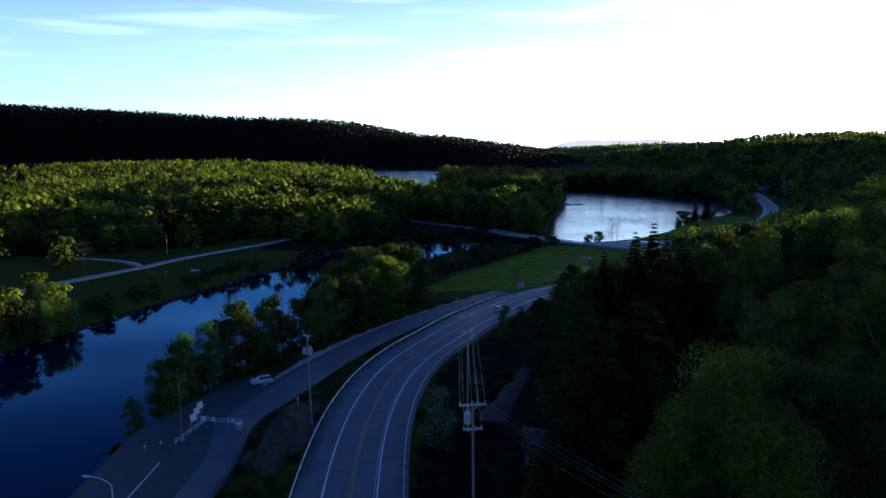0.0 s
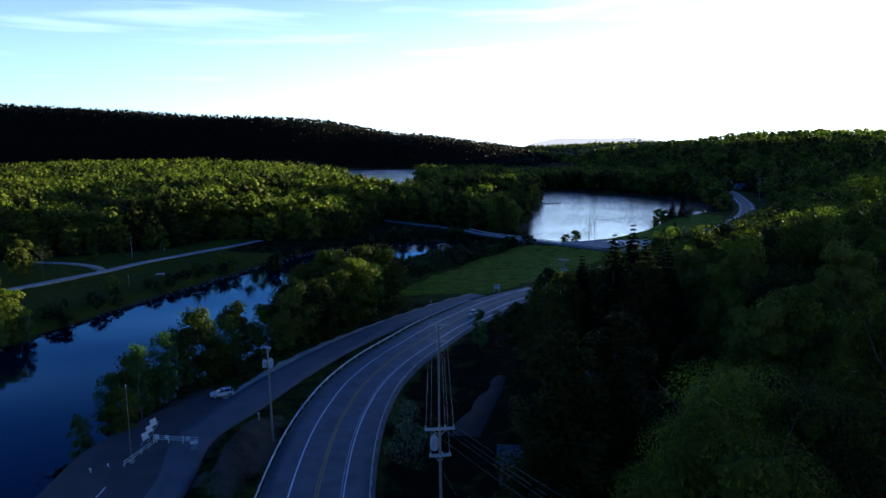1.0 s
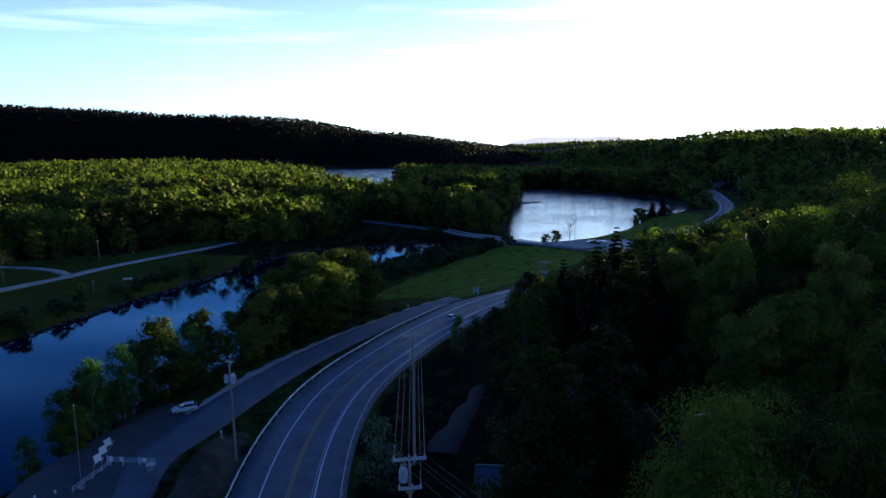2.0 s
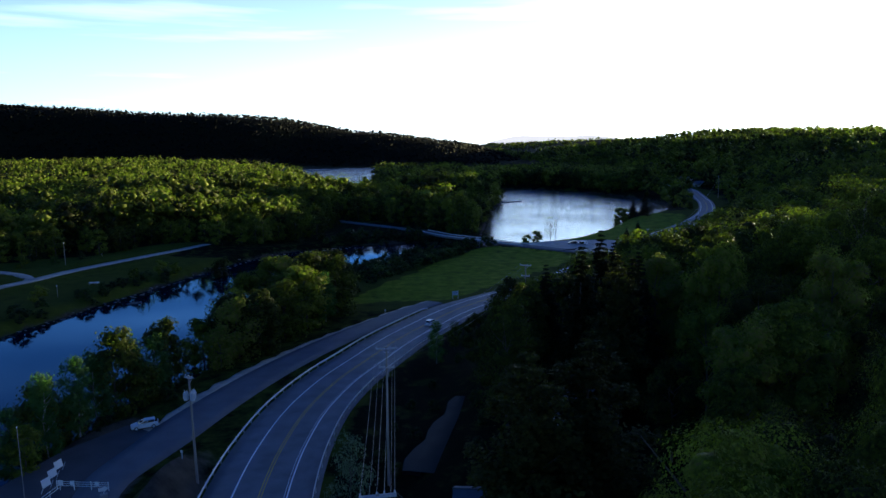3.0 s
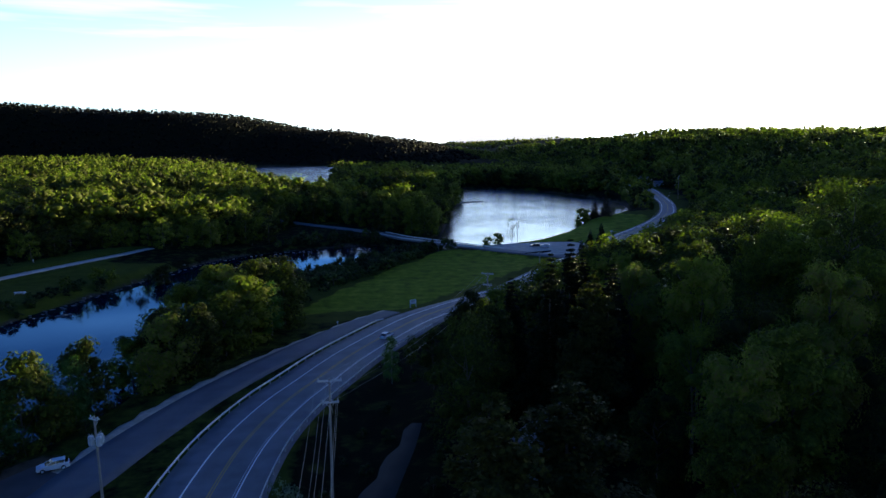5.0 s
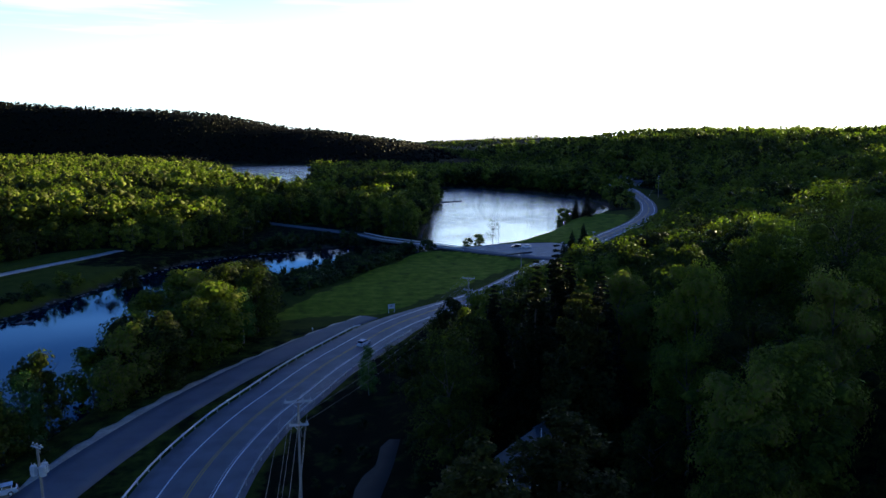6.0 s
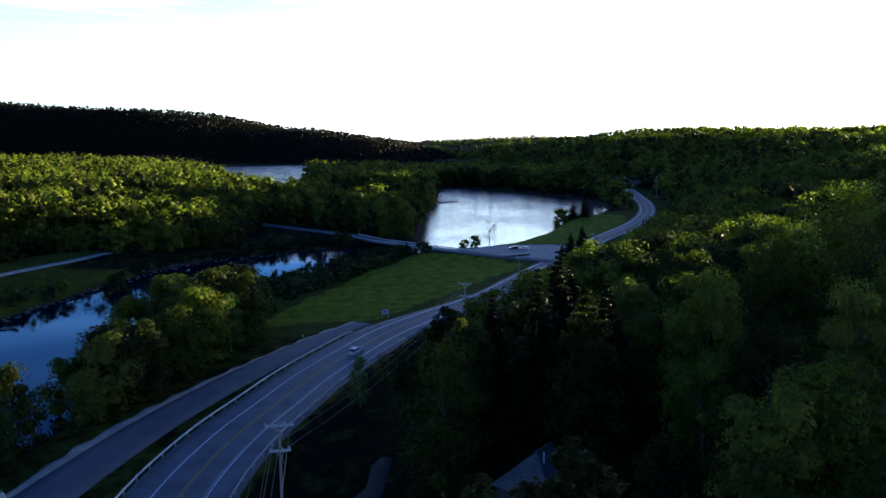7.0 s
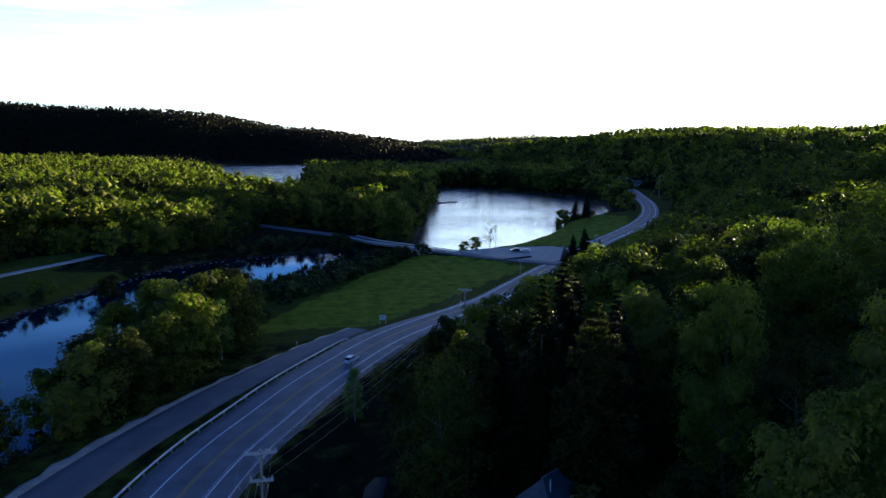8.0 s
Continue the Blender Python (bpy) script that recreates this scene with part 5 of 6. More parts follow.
for x, y, top, turn, label in ((99, 318, 9.0, 40, "dark wooden utility pole beside the lakeside road"), (60.5, 284, 6.0, 40, "short utility pole beside the lakeside road"), (83, 308, 6.5, 40, "short utility pole beside the junction"),
                               (119.5, 338, 8.0, 40, "wooden utility pole beside the lakeside road"), (226, 545, 20, 20, "tall utility pole by the road bend"), (205, 545, 18, 20, "tall utility pole by a farther road bend")):
    utility_pole(x, y, top, turn, label, arms=((0.3, 1.8, (-0.45, 0.0, 0.45)),))
fp = thing("field_pole", pose(-143.5, 301.5, height(-143.5, 301.5)), "thin pale wooden pole in the meadow", "utility pole")
part("shaft", tube((0, 0, -0.5), (0, 0, 9.0), 0.14, 0.10, 8), M_WOOD, fp)
part("cap", tube((0, 0, 8.9), (0, 0, 9.1), 0.13, 0.05, 8), M_STEEL, fp)
sp = thing("field_post", pose(-118, 245.5, height(-118, 245.5)), "short weathered pole standing near the river bank", "post")
part("shaft", tube((0, 0, -0.4), (0, 0, 4.2), 0.11, 0.09, 8), M_WOOD, sp)
part("marker", box((0.25, 0.06, 0.4), (0, -0.11, 3.8), None, 0.01), M_SIGN, sp)


def wire(a, c, sag, r, label):
    a, c = Vector(a), Vector(c)
    cu = bpy.data.curves.new("power_line", "CURVE")
    cu.dimensions, cu.bevel_depth, cu.bevel_resolution = "3D", r, 0
    s = cu.splines.new("POLY")
    n = 14
    s.points.add(n)
    for k in range(n + 1):
        u = k / n
        p = a.lerp(c, u) - Vector((0, 0, 4 * sag * u * (1 - u)))
        s.points[k].co = (*p, 1)
    cu.materials.append(M_WIRE)
    tmp = bpy.data.objects.new("tmp", cu)
    me = bpy.data.meshes.new_from_object(tmp)
    bpy.data.objects.remove(tmp)
    tagged(new("power_line", me), label, "cable", "power lines")


def arm_end(x, y, top, turn, drop, u):
    a = radians(turn)
    return (x + math.cos(a) * u, y + math.sin(a) * u, top - drop + 0.3)


A1, A2, A3, A0 = (-1.8, 70.3, 19.6, 8), (-3.6, 112.4, 18.9, 4), (27, 190, 16.5, -30), (16, 41, 20.5, 30)
for drop, u in ((0.25, -1.33), (0.25, -0.06), (0.25, 0.52), (0.25, 1.33), (2.9, -0.92), (2.9, 0.92)):
    wire(arm_end(*A1, drop, u), arm_end(*A2, drop, u), 0.7, 0.012, "thin overhead wire strung between utility poles")
    wire(arm_end(*A2, drop, u), arm_end(*A3, drop, u), 1.8, 0.013, "thin overhead wire running towards the roadside trees")
    if drop < 1:
        wire(arm_end(*A1, drop, u), arm_end(*A0, drop, u), 0.5, 0.010, "thin overhead wire crossing above the wooded slope")
wire((-1.8, 70.3, 15.5), (6, 66, 3.0), 0.0, 0.012, "taut steel guy wire of a utility pole")
wire((99, 318, 8.6), (119.5, 338, 7.6), 0.8, 0.03, "overhead wire beside the lakeside road")
wire((119.5, 338, 7.6), (226, 545, 19.5), 4.0, 0.035, "long overhead wire following the lakeside road")


# ---- cars ----
def car(m, paint, label, group=""):
    """A compact hatchback, 4.4 m long, nose towards +x."""
    c = thing("car", m, label, "car", group)
    L, W = 4.4, 1.78
    low = [(-2.18, 0.42), (-2.2, 0.72), (-2.1, 0.98), (-1.2, 1.02), (0.85, 0.98), (1.65, 0.86), (2.12, 0.70), (2.2, 0.48), (2.05, 0.26), (-2.05, 0.26)]
    bm = bmesh.new()
    sides = []
    for s, w in ((-1, W / 2), (1, W / 2)):
        sides.append([bm.verts.new((x, s * (w - (0.08 if z > 0.9 or z < 0.3 else 0.0) - (0.10 if abs(x) > 2.0 else 0.0)), z)) for x, z in low])
    n = len(low)
    for k in range(n):
        bm.faces.new((sides[0][k], sides[0][(k + 1) % n], sides[1][(k + 1) % n], sides[1][k]))
    bm.faces.new(sides[0][::-1])
    bm.faces.new(sides[1])
    bmesh.ops.recalc_face_normals(bm, faces=bm.faces)
    bmesh.ops.bevel(bm, geom=list(bm.edges), offset=0.04, segments=2, affect="EDGES", profile=0.6)
    part("body", bm, paint, c)

    def cabin(pts, wb, wt, z0, z1, name, mat):
        bm = bmesh.new()
        v = []
        for s in (-1, 1):
            v.append([bm.verts.new((x, s * (wb if z == z0 else wt), z)) for x, z in pts])
        k = len(pts)
        for i in range(k):
            bm.faces.new((v[0][i], v[0][(i + 1) % k], v[1][(i + 1) % k], v[1][i]))
        bm.faces.new(v[0][::-1])
        bm.faces.new(v[1])
        bmesh.ops.recalc_face_normals(bm, faces=bm.faces)
        bmesh.ops.bevel(bm, geom=list(bm.edges), offset=0.03, segments=1, affect="EDGES")
        return part(name, bm, mat, c)
    cabin([(-2.02, 0.98), (-1.55, 1.42), (0.05, 1.44), (1.05, 0.97)], 0.78, 0.60, 0.97, 1.42, "windows", M_CARGLASS)
    roof = part("roof", box((1.75, 1.26, 0.07), (-0.78, 0, 1.455), None, 0.03), paint, c)
    for s in (-1, 1):
        for a, d in (((1.02, 0.76, 0.99), (0.06, 0.60, 1.44)), ((-0.35, 0.79, 0.99), (-0.45, 0.61, 1.44)), ((-1.5, 0.79, 0.99), (-1.5, 0.60, 1.44))):
            part("pillar", tube((a[0], a[1] * s, a[2]), (d[0], d[1] * s, d[2]), 0.045, 0.04, 5), paint, c)
        part("headlight", box((0.28, 0.36, 0.14), (2.02, 0.60 * s, 0.68), None, 0.04), M_LAMP_CLEAR, c)
        part("tail_light", box((0.12, 0.26, 0.26), (-2.13, 0.66 * s, 0.84), None, 0.03), M_LAMP_RED, c)
        part("mirror", box((0.12, 0.20, 0.13), (0.72, 0.98 * s, 1.0), None, 0.03), paint, c)
        for x in (-1.32, 1.36):
            wh = part("wheel", tube((x, 0.66 * s, 0.33), (x, 0.90 * s, 0.33), 0.33, 0.32, 18), M_RUBBER, c)
            part("rim", tube((x, 0.80 * s, 0.33), (x, 0.915 * s, 0.33), 0.21, 0.19, 12), M_STEEL, wh)
    part("bumper", box((0.16, 1.55, 0.22), (2.14, 0, 0.40), None, 0.05), M_RUBBER, c)
    part("number_plate", box((0.02, 0.40, 0.14), (-2.215, 0, 0.60)), M_SIGN, c, "blank pale plate")
    return c


car(pose(-45.5, 132.6, -0.02, 0, 0, 205), M_CARWHITE, "white hatchback parked on the gravel beside the side road")
car(pose(3.3, 196.2, 0.06, 0, 0, 61), M_CARWHITE, "white hatchback standing in the highway lane")
car(pose(70.6, 338.0, 0.02, 0, 0, 170), M_CARBLACK, "black car parked in the lakeside lot", "cars in the lot")
car(pose(74.6, 336.0, 0.02, 0, 0, 160), M_CARWHITE, "white car parked in the lakeside lot", "cars in the lot")
car(pose(106, 351, 0.42, 0, 0, 57), M_CARSILVER, "silver car on the lakeside road")

# ---- signs, gate and small things ----
sg = thing("sign", pose(11.0, 228.0, height(11.0, 228.0), 0, 0, 20), "white roadside sign board on two white posts", "sign")
part("board", box((1.9, 0.08, 1.25), (0, 0, 1.75), None, 0.02), M_SIGN, sg)
for s in (-1, 1):
    part("post", box((0.13, 0.13, 2.5), (0.88 * s, 0.02, 1.0), None, 0.015), M_SIGN, sg)
for k, (w, z) in enumerate(((1.2, 2.1), (1.4, 1.85), (0.9, 1.6))):
    part("lettering", box((w, 0.012, 0.10), (0, -0.047, z)), M_SIGN_DARK, sg, "dark unreadable line")


def marker_post(x, y, tall, label, cap=True):
    g = thing("marker_post", pose(x, y, height(x, y) + 0.05), label, "post", "marker posts")
    part("stake", box((0.14, 0.14, tall + 0.4), (0, 0, tall / 2 - 0.2), None, 0.02), M_WOOD_GREY, g)
    if cap:
        part("reflector", box((0.34, 0.05, 0.34), (0, -0.1, tall - 0.15), None, 0.02), M_SIGN, g, "white reflector plate")


for x, y, t in ((-9.5, 211.5, 0.9), (-53.9, 101.1, 0.9), (-52.2, 102.9, 0.7), (-57.7, 100.3, 0.6), (-58.9, 99.4, 0.6), (-59.8, 98.6, 0.6), (-60.0, 94.8, 0.8), (-138.6, 323, 1.1), (-33.5, 116, 1.0)):
    marker_post(x, y, t, "short post with a white reflector plate")
marker_post(-4.2, 388, 1.8, "pale marker at the end of the bridge rail")


def board_panel(x, y, turn, z0=0.1):
    b = thing("barrier_board", pose(x, y, z0, 0, 0, turn), "large white board standing on the barrier rail", "barrier", "barrier boards")
    part("panel", box((1.5, 0.07, 1.15), (0, 0, 1.3), pose(0, 0, 0, -12, 0, 0), 0.02), M_SIGN, b)
    for s in (-1, 1):
        part("leg", tube((0.8 * s, 0.45, 0), (0.8 * s, -0.2, 1.3), 0.035, 0.035, 6), M_STEEL, b)


for x, y in ((-51.2, 116.4), (-50.6, 113.6), (-50.0, 110.8)):
    board_panel(x, y, 76)
rl = thing("low_rail", pose(-49.3, 107, -0.05, 0, 0, 82), "low pale steel rail beside the closed road", "railing")
for z in (0.45, 0.85):
    part("bar", tube((-4.2, 0, z), (4.6, 0, z), 0.045, 0.045, 6), M_STEEL, rl)
for k in range(5):
    part("post", tube((-4.0 + 2.1 * k, 0, 0), (-4.0 + 2.1 * k, 0, 0.95), 0.04, 0.04, 6), M_STEEL, rl)

gt = thing("road_gate", pose(-45.4, 111.2, 0.02, 0, 0, -7), "closed steel gate with white sign plates across the side road", "gate")
for z in (0.5, 0.8, 1.1):
    part("bar", tube((-3.9, 0, z), (3.6, 0, z), 0.04, 0.04, 6), M_STEEL, gt)
for x in (-3.9, -1.4, 1.1, 3.6):
    part("post", tube((x, 0, -0.1), (x, 0, 1.25), 0.07, 0.07, 7), M_STEEL, gt)
for x, s in ((-3.3, 0.75), (-1.6, 0.6), (2.0, 0.6)):
    part("sign_plate", box((s, 0.03, s), (x, -0.07, 0.95), None, 0.01), M_SIGN, gt, "white square plate")
ar = thing("arrow_sign", pose(-41.6, 108.8, -0.05, 0, 0, 30), "white arrow plate on a concrete block beside the closed road", "sign")
part("block", box((0.9, 0.7, 0.6), (0, 0, 0.3), None, 0.06), M_CONCRETE, ar)
part("stem", tube((0, 0, 0.5), (0, 0, 1.4), 0.04, 0.04, 6), M_STEEL, ar)
bm = bmesh.new()
f = bm.faces.new([bm.verts.new(v) for v in ((-0.6, 0, 1.0), (0.1, 0, 1.0), (0.1, 0, 0.8), (0.6, 0, 1.25), (0.1, 0, 1.7), (0.1, 0, 1.5), (-0.6, 0, 1.5))])
r = bmesh.ops.extrude_face_region(bm, geom=[f])
bmesh.ops.translate(bm, vec=(0, 0.04, 0), verts=[v for v in r["geom"] if isinstance(v, bmesh.types.BMVert)])
bmesh.ops.recalc_face_normals(bm, faces=bm.faces)
part("arrow", bm, M_SIGN, ar, "white arrow plate")
kb = ribbon("timber_kerb", offset_line(SIDE, 5.3, 60, 106), -0.10, 0.10, 0.16, 0.6, M_BARK, across=1)
tagged(kb, "brown timber kerb along the side road", "kerb")

lp = thing("light_pole", pose(-49.4, 104.4, -0.06), "slender tall pole on a small base in the lot", "pole")
part("base", box((0.7, 0.7, 0.5), (0, 0, 0.2), None, 0.05), M_CONCRETE, lp)
part("shaft", tube((0, 0, 0.3), (0, 0, 12.0), 0.065, 0.04, 8), M_WOOD, lp)
part("finial", tube((0, 0, 12.0), (0, 0, 12.15), 0.09, 0.03, 8), M_STEEL, lp)
fl = thing("flagpole", pose(65.4, 353, height(65.4, 353)), "thin bare pole by the lake shore", "pole")
part("shaft", tube((0, 0, -0.3), (0, 0, 9.6), 0.09, 0.06, 8), M_STEEL, fl)
part("ball", tube((0, 0, 9.6), (0, 0, 9.8), 0.09, 0.04, 8), M_STEEL, fl)

sl = thing("street_lamp", pose(-45.6, 77.0, -0.06), "grey street lamp with a curved arm over the lot", "street lamp")
part("shaft", tube((0, 0, 0), (0, 0, 6.2), 0.10, 0.07, 8), M_STEEL, sl)
arm = bmesh.new()
prev = Vector((0, 0, 6.2))
for k in range(1, 7):
    a = k / 6 * math.pi / 2
    nxt = Vector((-2.4 * (1 - math.cos(a)) - 0.1 * k, 0.5 * (1 - math.cos(a)), 6.2 + 1.0 * math.sin(a)))
    add_tube(arm, prev, nxt, 0.05, 0.05, 7)
    prev = nxt
part("arm", arm, M_STEEL, sl)
hd = part("lamp_head", box((0.95, 0.32, 0.16), (-3.45, 0.5, 7.2), None, 0.05), M_GREYPAINT, sl, "pale lamp head")
part("lens", box((0.5, 0.22, 0.05), (-3.5, 0.5, 7.1), None, 0.01), M_LAMP_CLEAR, hd)

tb = thing("picnic_table", pose(-115.3, 265, height(-115.3, 265), 0, 0, 5), "pale wooden picnic table in the meadow", "table")
for k in range(4):
    part("top_plank", box((3.4, 0.24, 0.06), (0, -0.39 + 0.26 * k, 0.76), None, 0.01), M_SIGN, tb)
for s in (-1, 1):
    part("bench_plank", box((3.4, 0.28, 0.06), (0, 0.85 * s, 0.45), None, 0.01), M_WOOD_GREY, tb)
    for e in (-1, 1):
        part("leg", tube((1.3 * e, 0.8 * s, -0.05), (1.3 * e, 0.3 * s, 0.74), 0.05, 0.05, 6), M_WOOD_GREY, tb)
    part("cross_bar", box((0.08, 1.8, 0.10), (1.3 * s, 0, 0.40), None, 0.01), M_WOOD_GREY, tb)


# ---- houses ----
def gable_house(name, label, x, y, z, turn, size, eave, ridge, walls, windows, chimney=False, courses=12):
    """Four walls, two pitched slopes of overlapping courses, windows and a door."""
    w, l = size
    h = thing(name, pose(x, y, z, 0, 0, turn), label, "house")
    t = 0.25
    for s in (-1, 1):
        part("wall", box((t, l, eave + 1.0), (s * (w / 2 - t / 2), 0, eave / 2 - 0.5)), walls, h)
        bm = bmesh.new()
        v = [bm.verts.new((a, s * l / 2, b)) for a, b in ((-w / 2, -1.0), (w / 2, -1.0), (w / 2, eave), (0, ridge), (-w / 2, eave))]
        f = bm.faces.new(v)
        r = bmesh.ops.extrude_face_region(bm, geom=[f])
        bmesh.ops.translate(bm, vec=(0, -s * t, 0), verts=[q for q in r["geom"] if isinstance(q, bmesh.types.BMVert)])
        bmesh.ops.recalc_face_normals(bm, faces=bm.faces)
        part("gable_wall", bm, walls, h)
        run = Vector((s * (w / 2 + 0.45), 0, eave - 0.45 * (ridge - eave) / (w / 2)))
        top = Vector((0, 0, ridge + 0.05))
        slope = part("roof_slope", bmesh.new(), M_SHINGLE, h)
        first = None
        L = (run - top).length
        ang = math.atan2(top.z - run.z, abs(run.x))
        for k in range(courses):
            u = (k + 0.5) / courses
            p = top.lerp(run, u)
            if first is None:
                first = part("shingle_course", box((L / courses * 1.18, l + 0.7, 0.07), (0, 0, 0)), M_SHINGLE, slope)
                ob = first
            else:
                ob = new("shingle_course", first.data)
                ob.parent = slope
            ob.matrix_basis = Matrix.Translation(p + Vector((0, 0, 0.06))) @ Euler((0, s * (ang - 0.035), 0)).to_matrix().to_4x4()
    part("ridge_cap", box((0.3, l + 0.8, 0.12), (0, 0, ridge + 0.17), None, 0.03), M_SHINGLE, h)
    for fx, fy, fz, face, ww, hh in windows:
        m = pose(fx, fy, fz, 0, 0, face)
        win = part("window", box((ww + 0.2, 0.10, hh + 0.2), (0, 0, 0), None, 0.01), M_SIGN, h, "white window frame")
        win.matrix_basis = m
        part("pane", box((ww, 0.04, hh), (0, -0.06, 0)), M_GLASS, win, "dark glass pane")
    if chimney:
        ch = part("chimney", box((0.6, 0.6, 1.8), (w * 0.15, l * 0.2, ridge + 0.3), None, 0.03), M_CONCRETE, h)
        part("flue", tube((w * 0.15, l * 0.2, ridge + 1.1), (w * 0.15, l * 0.2, ridge + 1.5), 0.12, 0.12, 8), M_STEEL, ch)
    return h


def hip_house(name, label, x, y, z, turn, half, eave, ridge, ridge_half, courses):
    """Square walls under a steep hipped roof laid in courses."""
    h = thing(name, pose(x, y, z, 0, 0, turn), label, "house")
    for k in range(4):
        wl = part("wall", box((2 * half - 0.25, 0.25, eave + 2.0), (0.125, -half + 0.125, eave / 2 - 1.0)), M_SIDING_DARK, h)
        wl.matrix_basis = pose(0, 0, 0, 0, 0, 90 * k)
        for wx in (-1.7, 1.7):
            win = part("window", box((1.1, 0.12, 1.4), (wx, -half - 0.03, 3.1), None, 0.01), M_SIGN, h, "pale window frame")
            win.matrix_basis = pose(0, 0, 0, 0, 0, 90 * k)
            part("pane", box((0.9, 0.04, 1.2), (wx, -half - 0.10, 3.1)), M_GLASS, win, "dark glass pane")
    e = half + 0.45
    ends = {0: ((-ridge_half, ridge_half)), 1: (0, 0), 2: ((-ridge_half, ridge_half)), 3: (0, 0)}
    for k in range(4):
        side = part("roof_slope", box((0.2, 0.2, 0.2), (0, 0, eave + 0.4)), M_SHINGLE, h)
        rot = Matrix.Rotation(radians(90 * k), 4, "Z")
        rh = ridge_half if k % 2 == 0 else 0.0
        inset = 0.0 if k % 2 == 0 else ridge_half
        for c in range(courses):
            bm = bmesh.new()
            pts = []
            for u, lift in ((c / courses, 0.10), ((c + 1) / courses + 0.012, 0.02)):
                half_w = e + (rh - e) * u
                yy = -(e + (inset - e) * u)
                zz = eave - 0.2 + (ridge - eave + 0.2) * u
                pts.append([(-half_w, yy, zz + lift), (half_w, yy, zz + lift)])
            quad_pts = [pts[0][0], pts[0][1], pts[1][1], pts[1][0]]
            v = [bm.verts.new(p) for p in quad_pts] + [bm.verts.new((p[0], p[1], p[2] - 0.12)) for p in quad_pts]
            for f in ((0, 1, 2, 3), (7, 6, 5, 4), (0, 4, 5, 1), (1, 5, 6, 2), (2, 6, 7, 3), (3, 7, 4, 0)):
                bm.faces.new([v[i] for i in f])
            ob = part("shingle_course", bm, M_SHINGLE, side)
            ob.matrix_basis = rot
    part("ridge_cap", box((2 * ridge_half + 0.4, 0.3, 0.12), (0, 0, ridge + 0.10), None, 0.03), M_SHINGLE, h)
    vent = part("vent_pipe", tube((-1.4, -1.0, ridge - 1.4), (-1.4, -1.0, ridge + 0.3), 0.07, 0.07, 8), M_STEEL, h, "pale vent pipe")
    return h


hip_house("house", "dark slate-sided house with a steep grey hipped roof", 24.6, 116.0, 3.6, 40, 3.7, 5.2, 9.2, 1.3, 12)
gable_house("shed", "low shed with a wide grey roof under the pines", 9.6, 98.6, height(9.6, 98.6), 84, (5.4, 8.6), 2.4, 3.5, M_SIDING_BROWN, ((0, -4.35, 1.4, 0, 0.8, 0.8),), False, 7)
gable_house("shed", "small shed with a shallow pale roof in the trees", 16.6, 86.0, height(16.6, 86.0), 70, (3.4, 4.4), 2.2, 3.1, M_SIDING_BROWN, ((0, -2.25, 1.3, 0, 0.6, 0.7),), False, 5)
gable_house("house", "white gabled farmhouse above the road bend", 246, 668, height(246, 668), 25, (7.5, 10), 5.0, 9.0, M_SIDING,
            ((-1.8, -5.05, 2.0, 0, 1.0, 1.5), (1.8, -5.05, 2.0, 0, 1.0, 1.5), (0, -5.05, 5.4, 0, 1.0, 1.3), (3.8, 0, 2.2, 90, 1.0, 1.4)), True, 10)
gable_house("house", "low white house beside the farmhouse", 258, 664, height(258, 664), 100, (6, 9), 2.8, 5.0, M_SIDING, ((-1.5, -4.55, 1.5, 0, 1, 1.1), (1.5, -4.55, 1.5, 0, 1, 1.1)), False, 8)

# ---- rocks ----
rock_rng = np.random.default_rng(5)


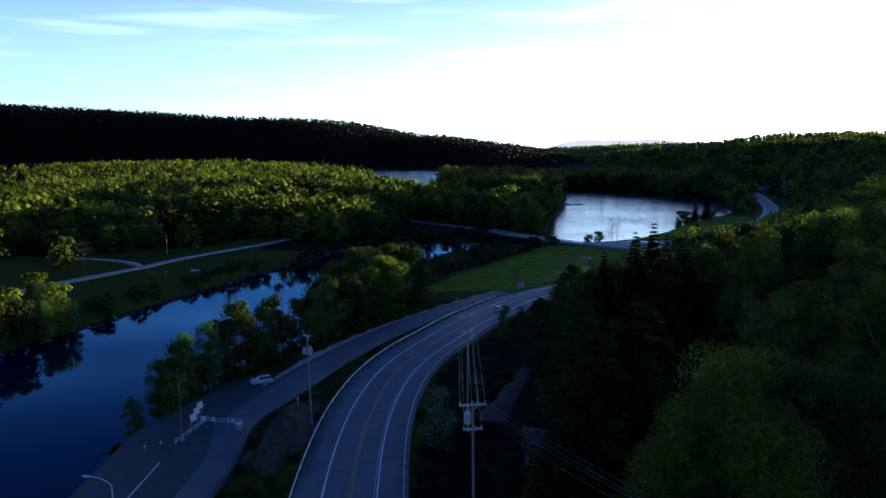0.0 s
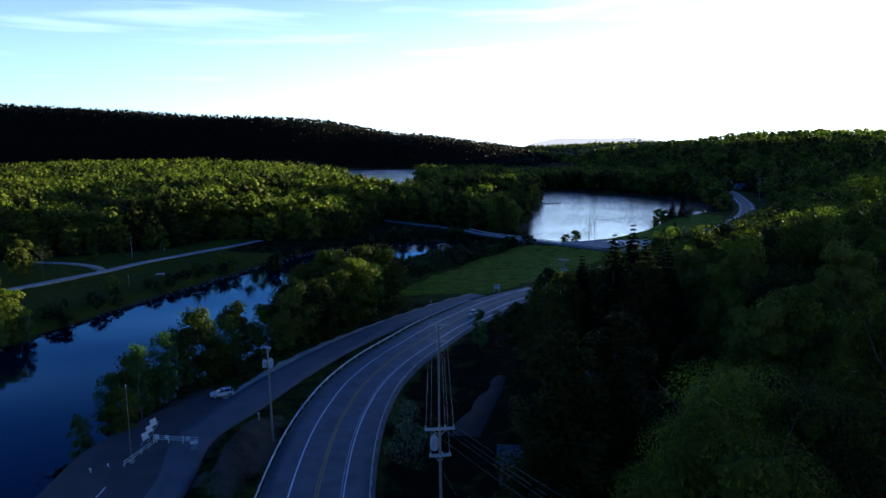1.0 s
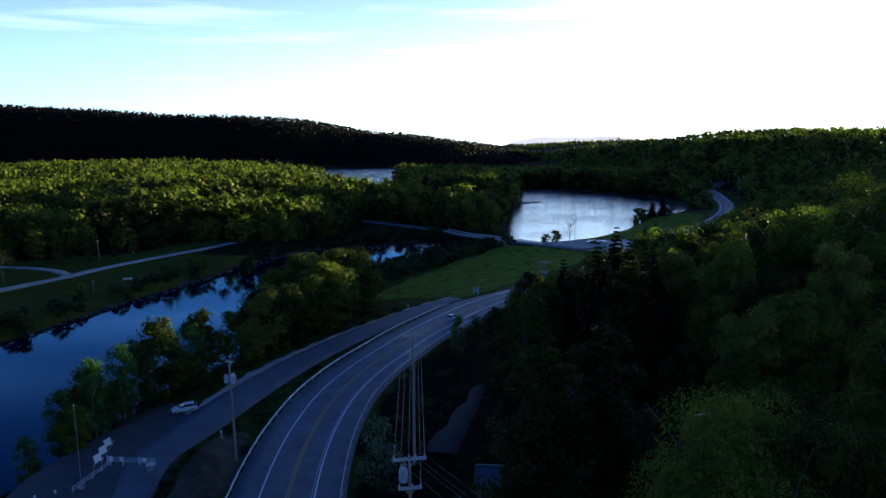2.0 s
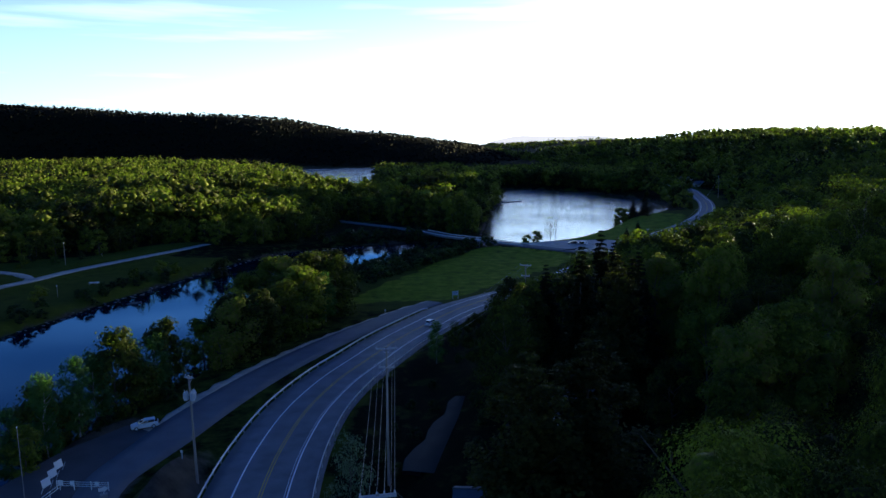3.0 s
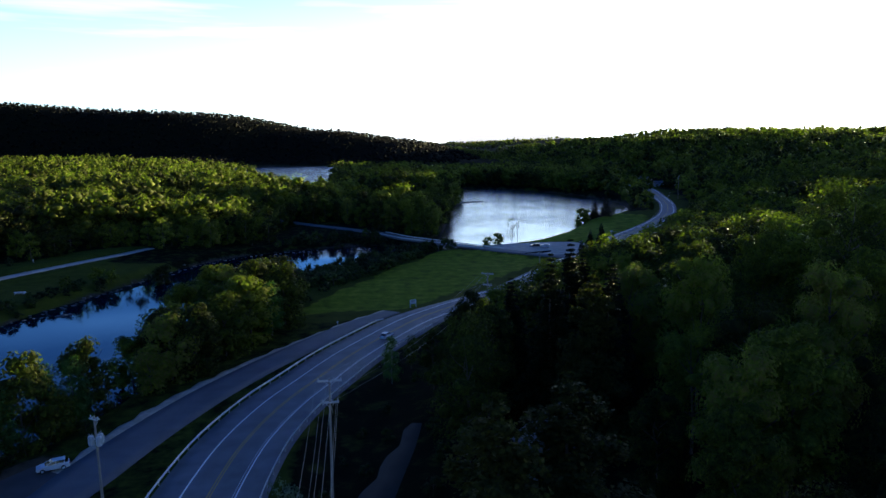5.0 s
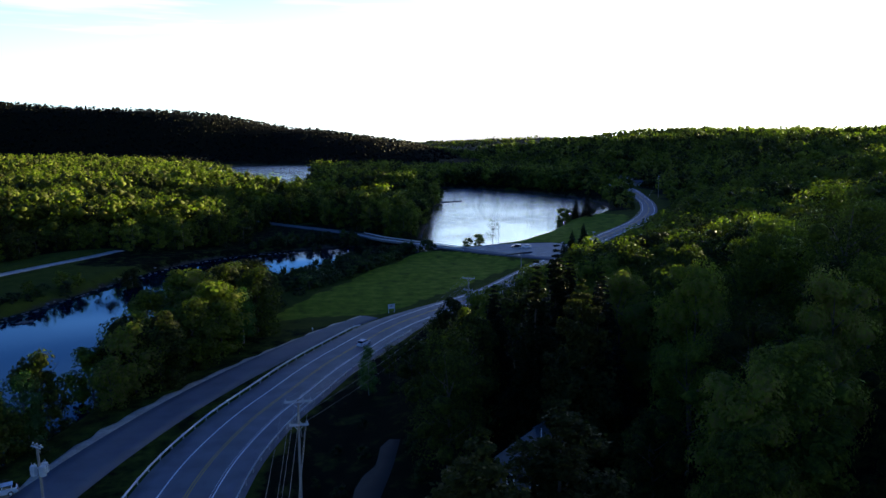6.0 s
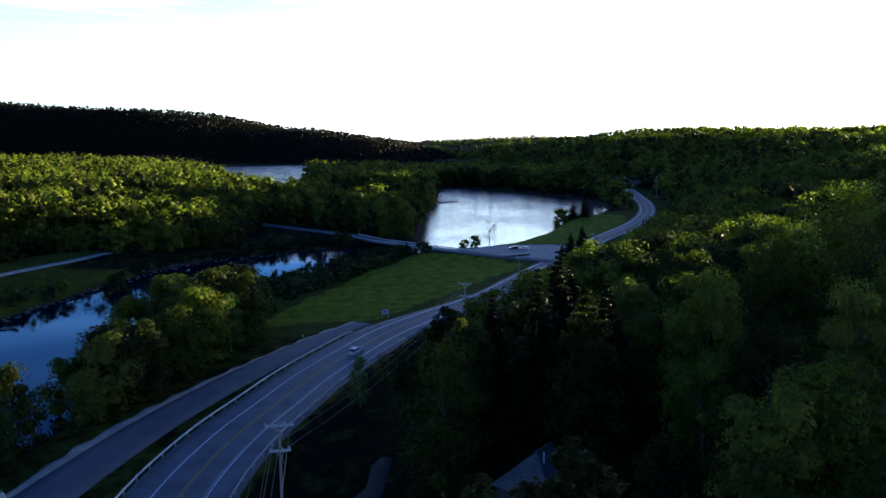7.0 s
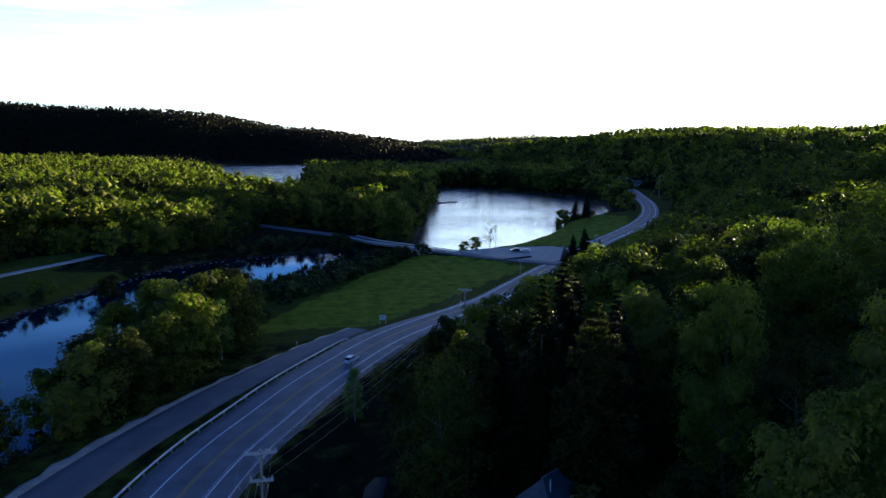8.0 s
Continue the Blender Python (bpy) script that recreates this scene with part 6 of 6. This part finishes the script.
def rock_mesh(seed):
    r = np.random.default_rng(seed)
    bm = bmesh.new()
    bmesh.ops.create_icosphere(bm, subdivisions=1, radius=1.0)
    for v in bm.verts:
        v.co *= r.uniform(0.7, 1.15)
        v.co.z *= 0.6
    me = bpy.data.meshes.new("rock")
    bm.to_mesh(me)
    bm.free()
    me.materials.append(M_ROCK)
    return me


ROCKS = [rock_mesh(k) for k in range(5)]
bank = even(curve_points([(-122, 150), (-116, 180), (-109, 213), (-99, 251), (-91, 279), (-84, 304), (-74, 330), (-62, 346), (-46, 355), (-28, 364)], 3.0), 1.6)
for q in bank:
    x, y = q + rock_rng.normal(size=2) * 1.2
    ob = tagged(new("rock", ROCKS[int(rock_rng.integers(5))]), "grey stone lying along the river bank", "rock", "bank stones")
    s = rock_rng.uniform(0.25, 0.75)
    ob.matrix_world = pose(x, y, max(height(x, y), WATER_Z - 0.1) + 0.05, 0, 0, rock_rng.uniform(0, 360)) @ Matrix.Diagonal((s * 1.3, s, s, 1))
for k in range(26):
    u = rock_rng.uniform()
    x, y = 66 + 20 * u + rock_rng.normal() * 1.0, 616 + 8 * u + rock_rng.normal() * 1.6
    ob = tagged(new("rock", ROCKS[int(rock_rng.integers(5))]), "dark boulder of a low rocky spit in the lake", "rock", "spit boulders")
    s = rock_rng.uniform(1.0, 2.2)
    ob.matrix_world = pose(x, y, WATER_Z + 0.15, 0, 0, rock_rng.uniform(0, 360)) @ Matrix.Diagonal((s * 1.6, s, s * 0.6, 1))
for x, y, s in ((-92.6, 244, 1.1), (-91.4, 245.2, 0.8), (-94, 243, 0.7)):
    ob = tagged(new("rock", ROCKS[1]), "dark boulder standing in the river", "rock", "river boulders")
    ob.matrix_world = pose(x, y, WATER_Z + 0.1, 0, 0, 40 * x) @ Matrix.Diagonal((s * 1.4, s, s * 0.8, 1))
for x, y in ((40.5, 372), (37, 349.5)):
    by = thing("buoy", pose(x, y, WATER_Z), "small dark buoy floating on the water", "buoy")
    part("float", tube((0, 0, -0.2), (0, 0, 0.5), 0.45, 0.35, 10), M_RUBBER, by)
    part("mast", tube((0, 0, 0.5), (0, 0, 1.2), 0.12, 0.06, 6), M_ORANGE, by)
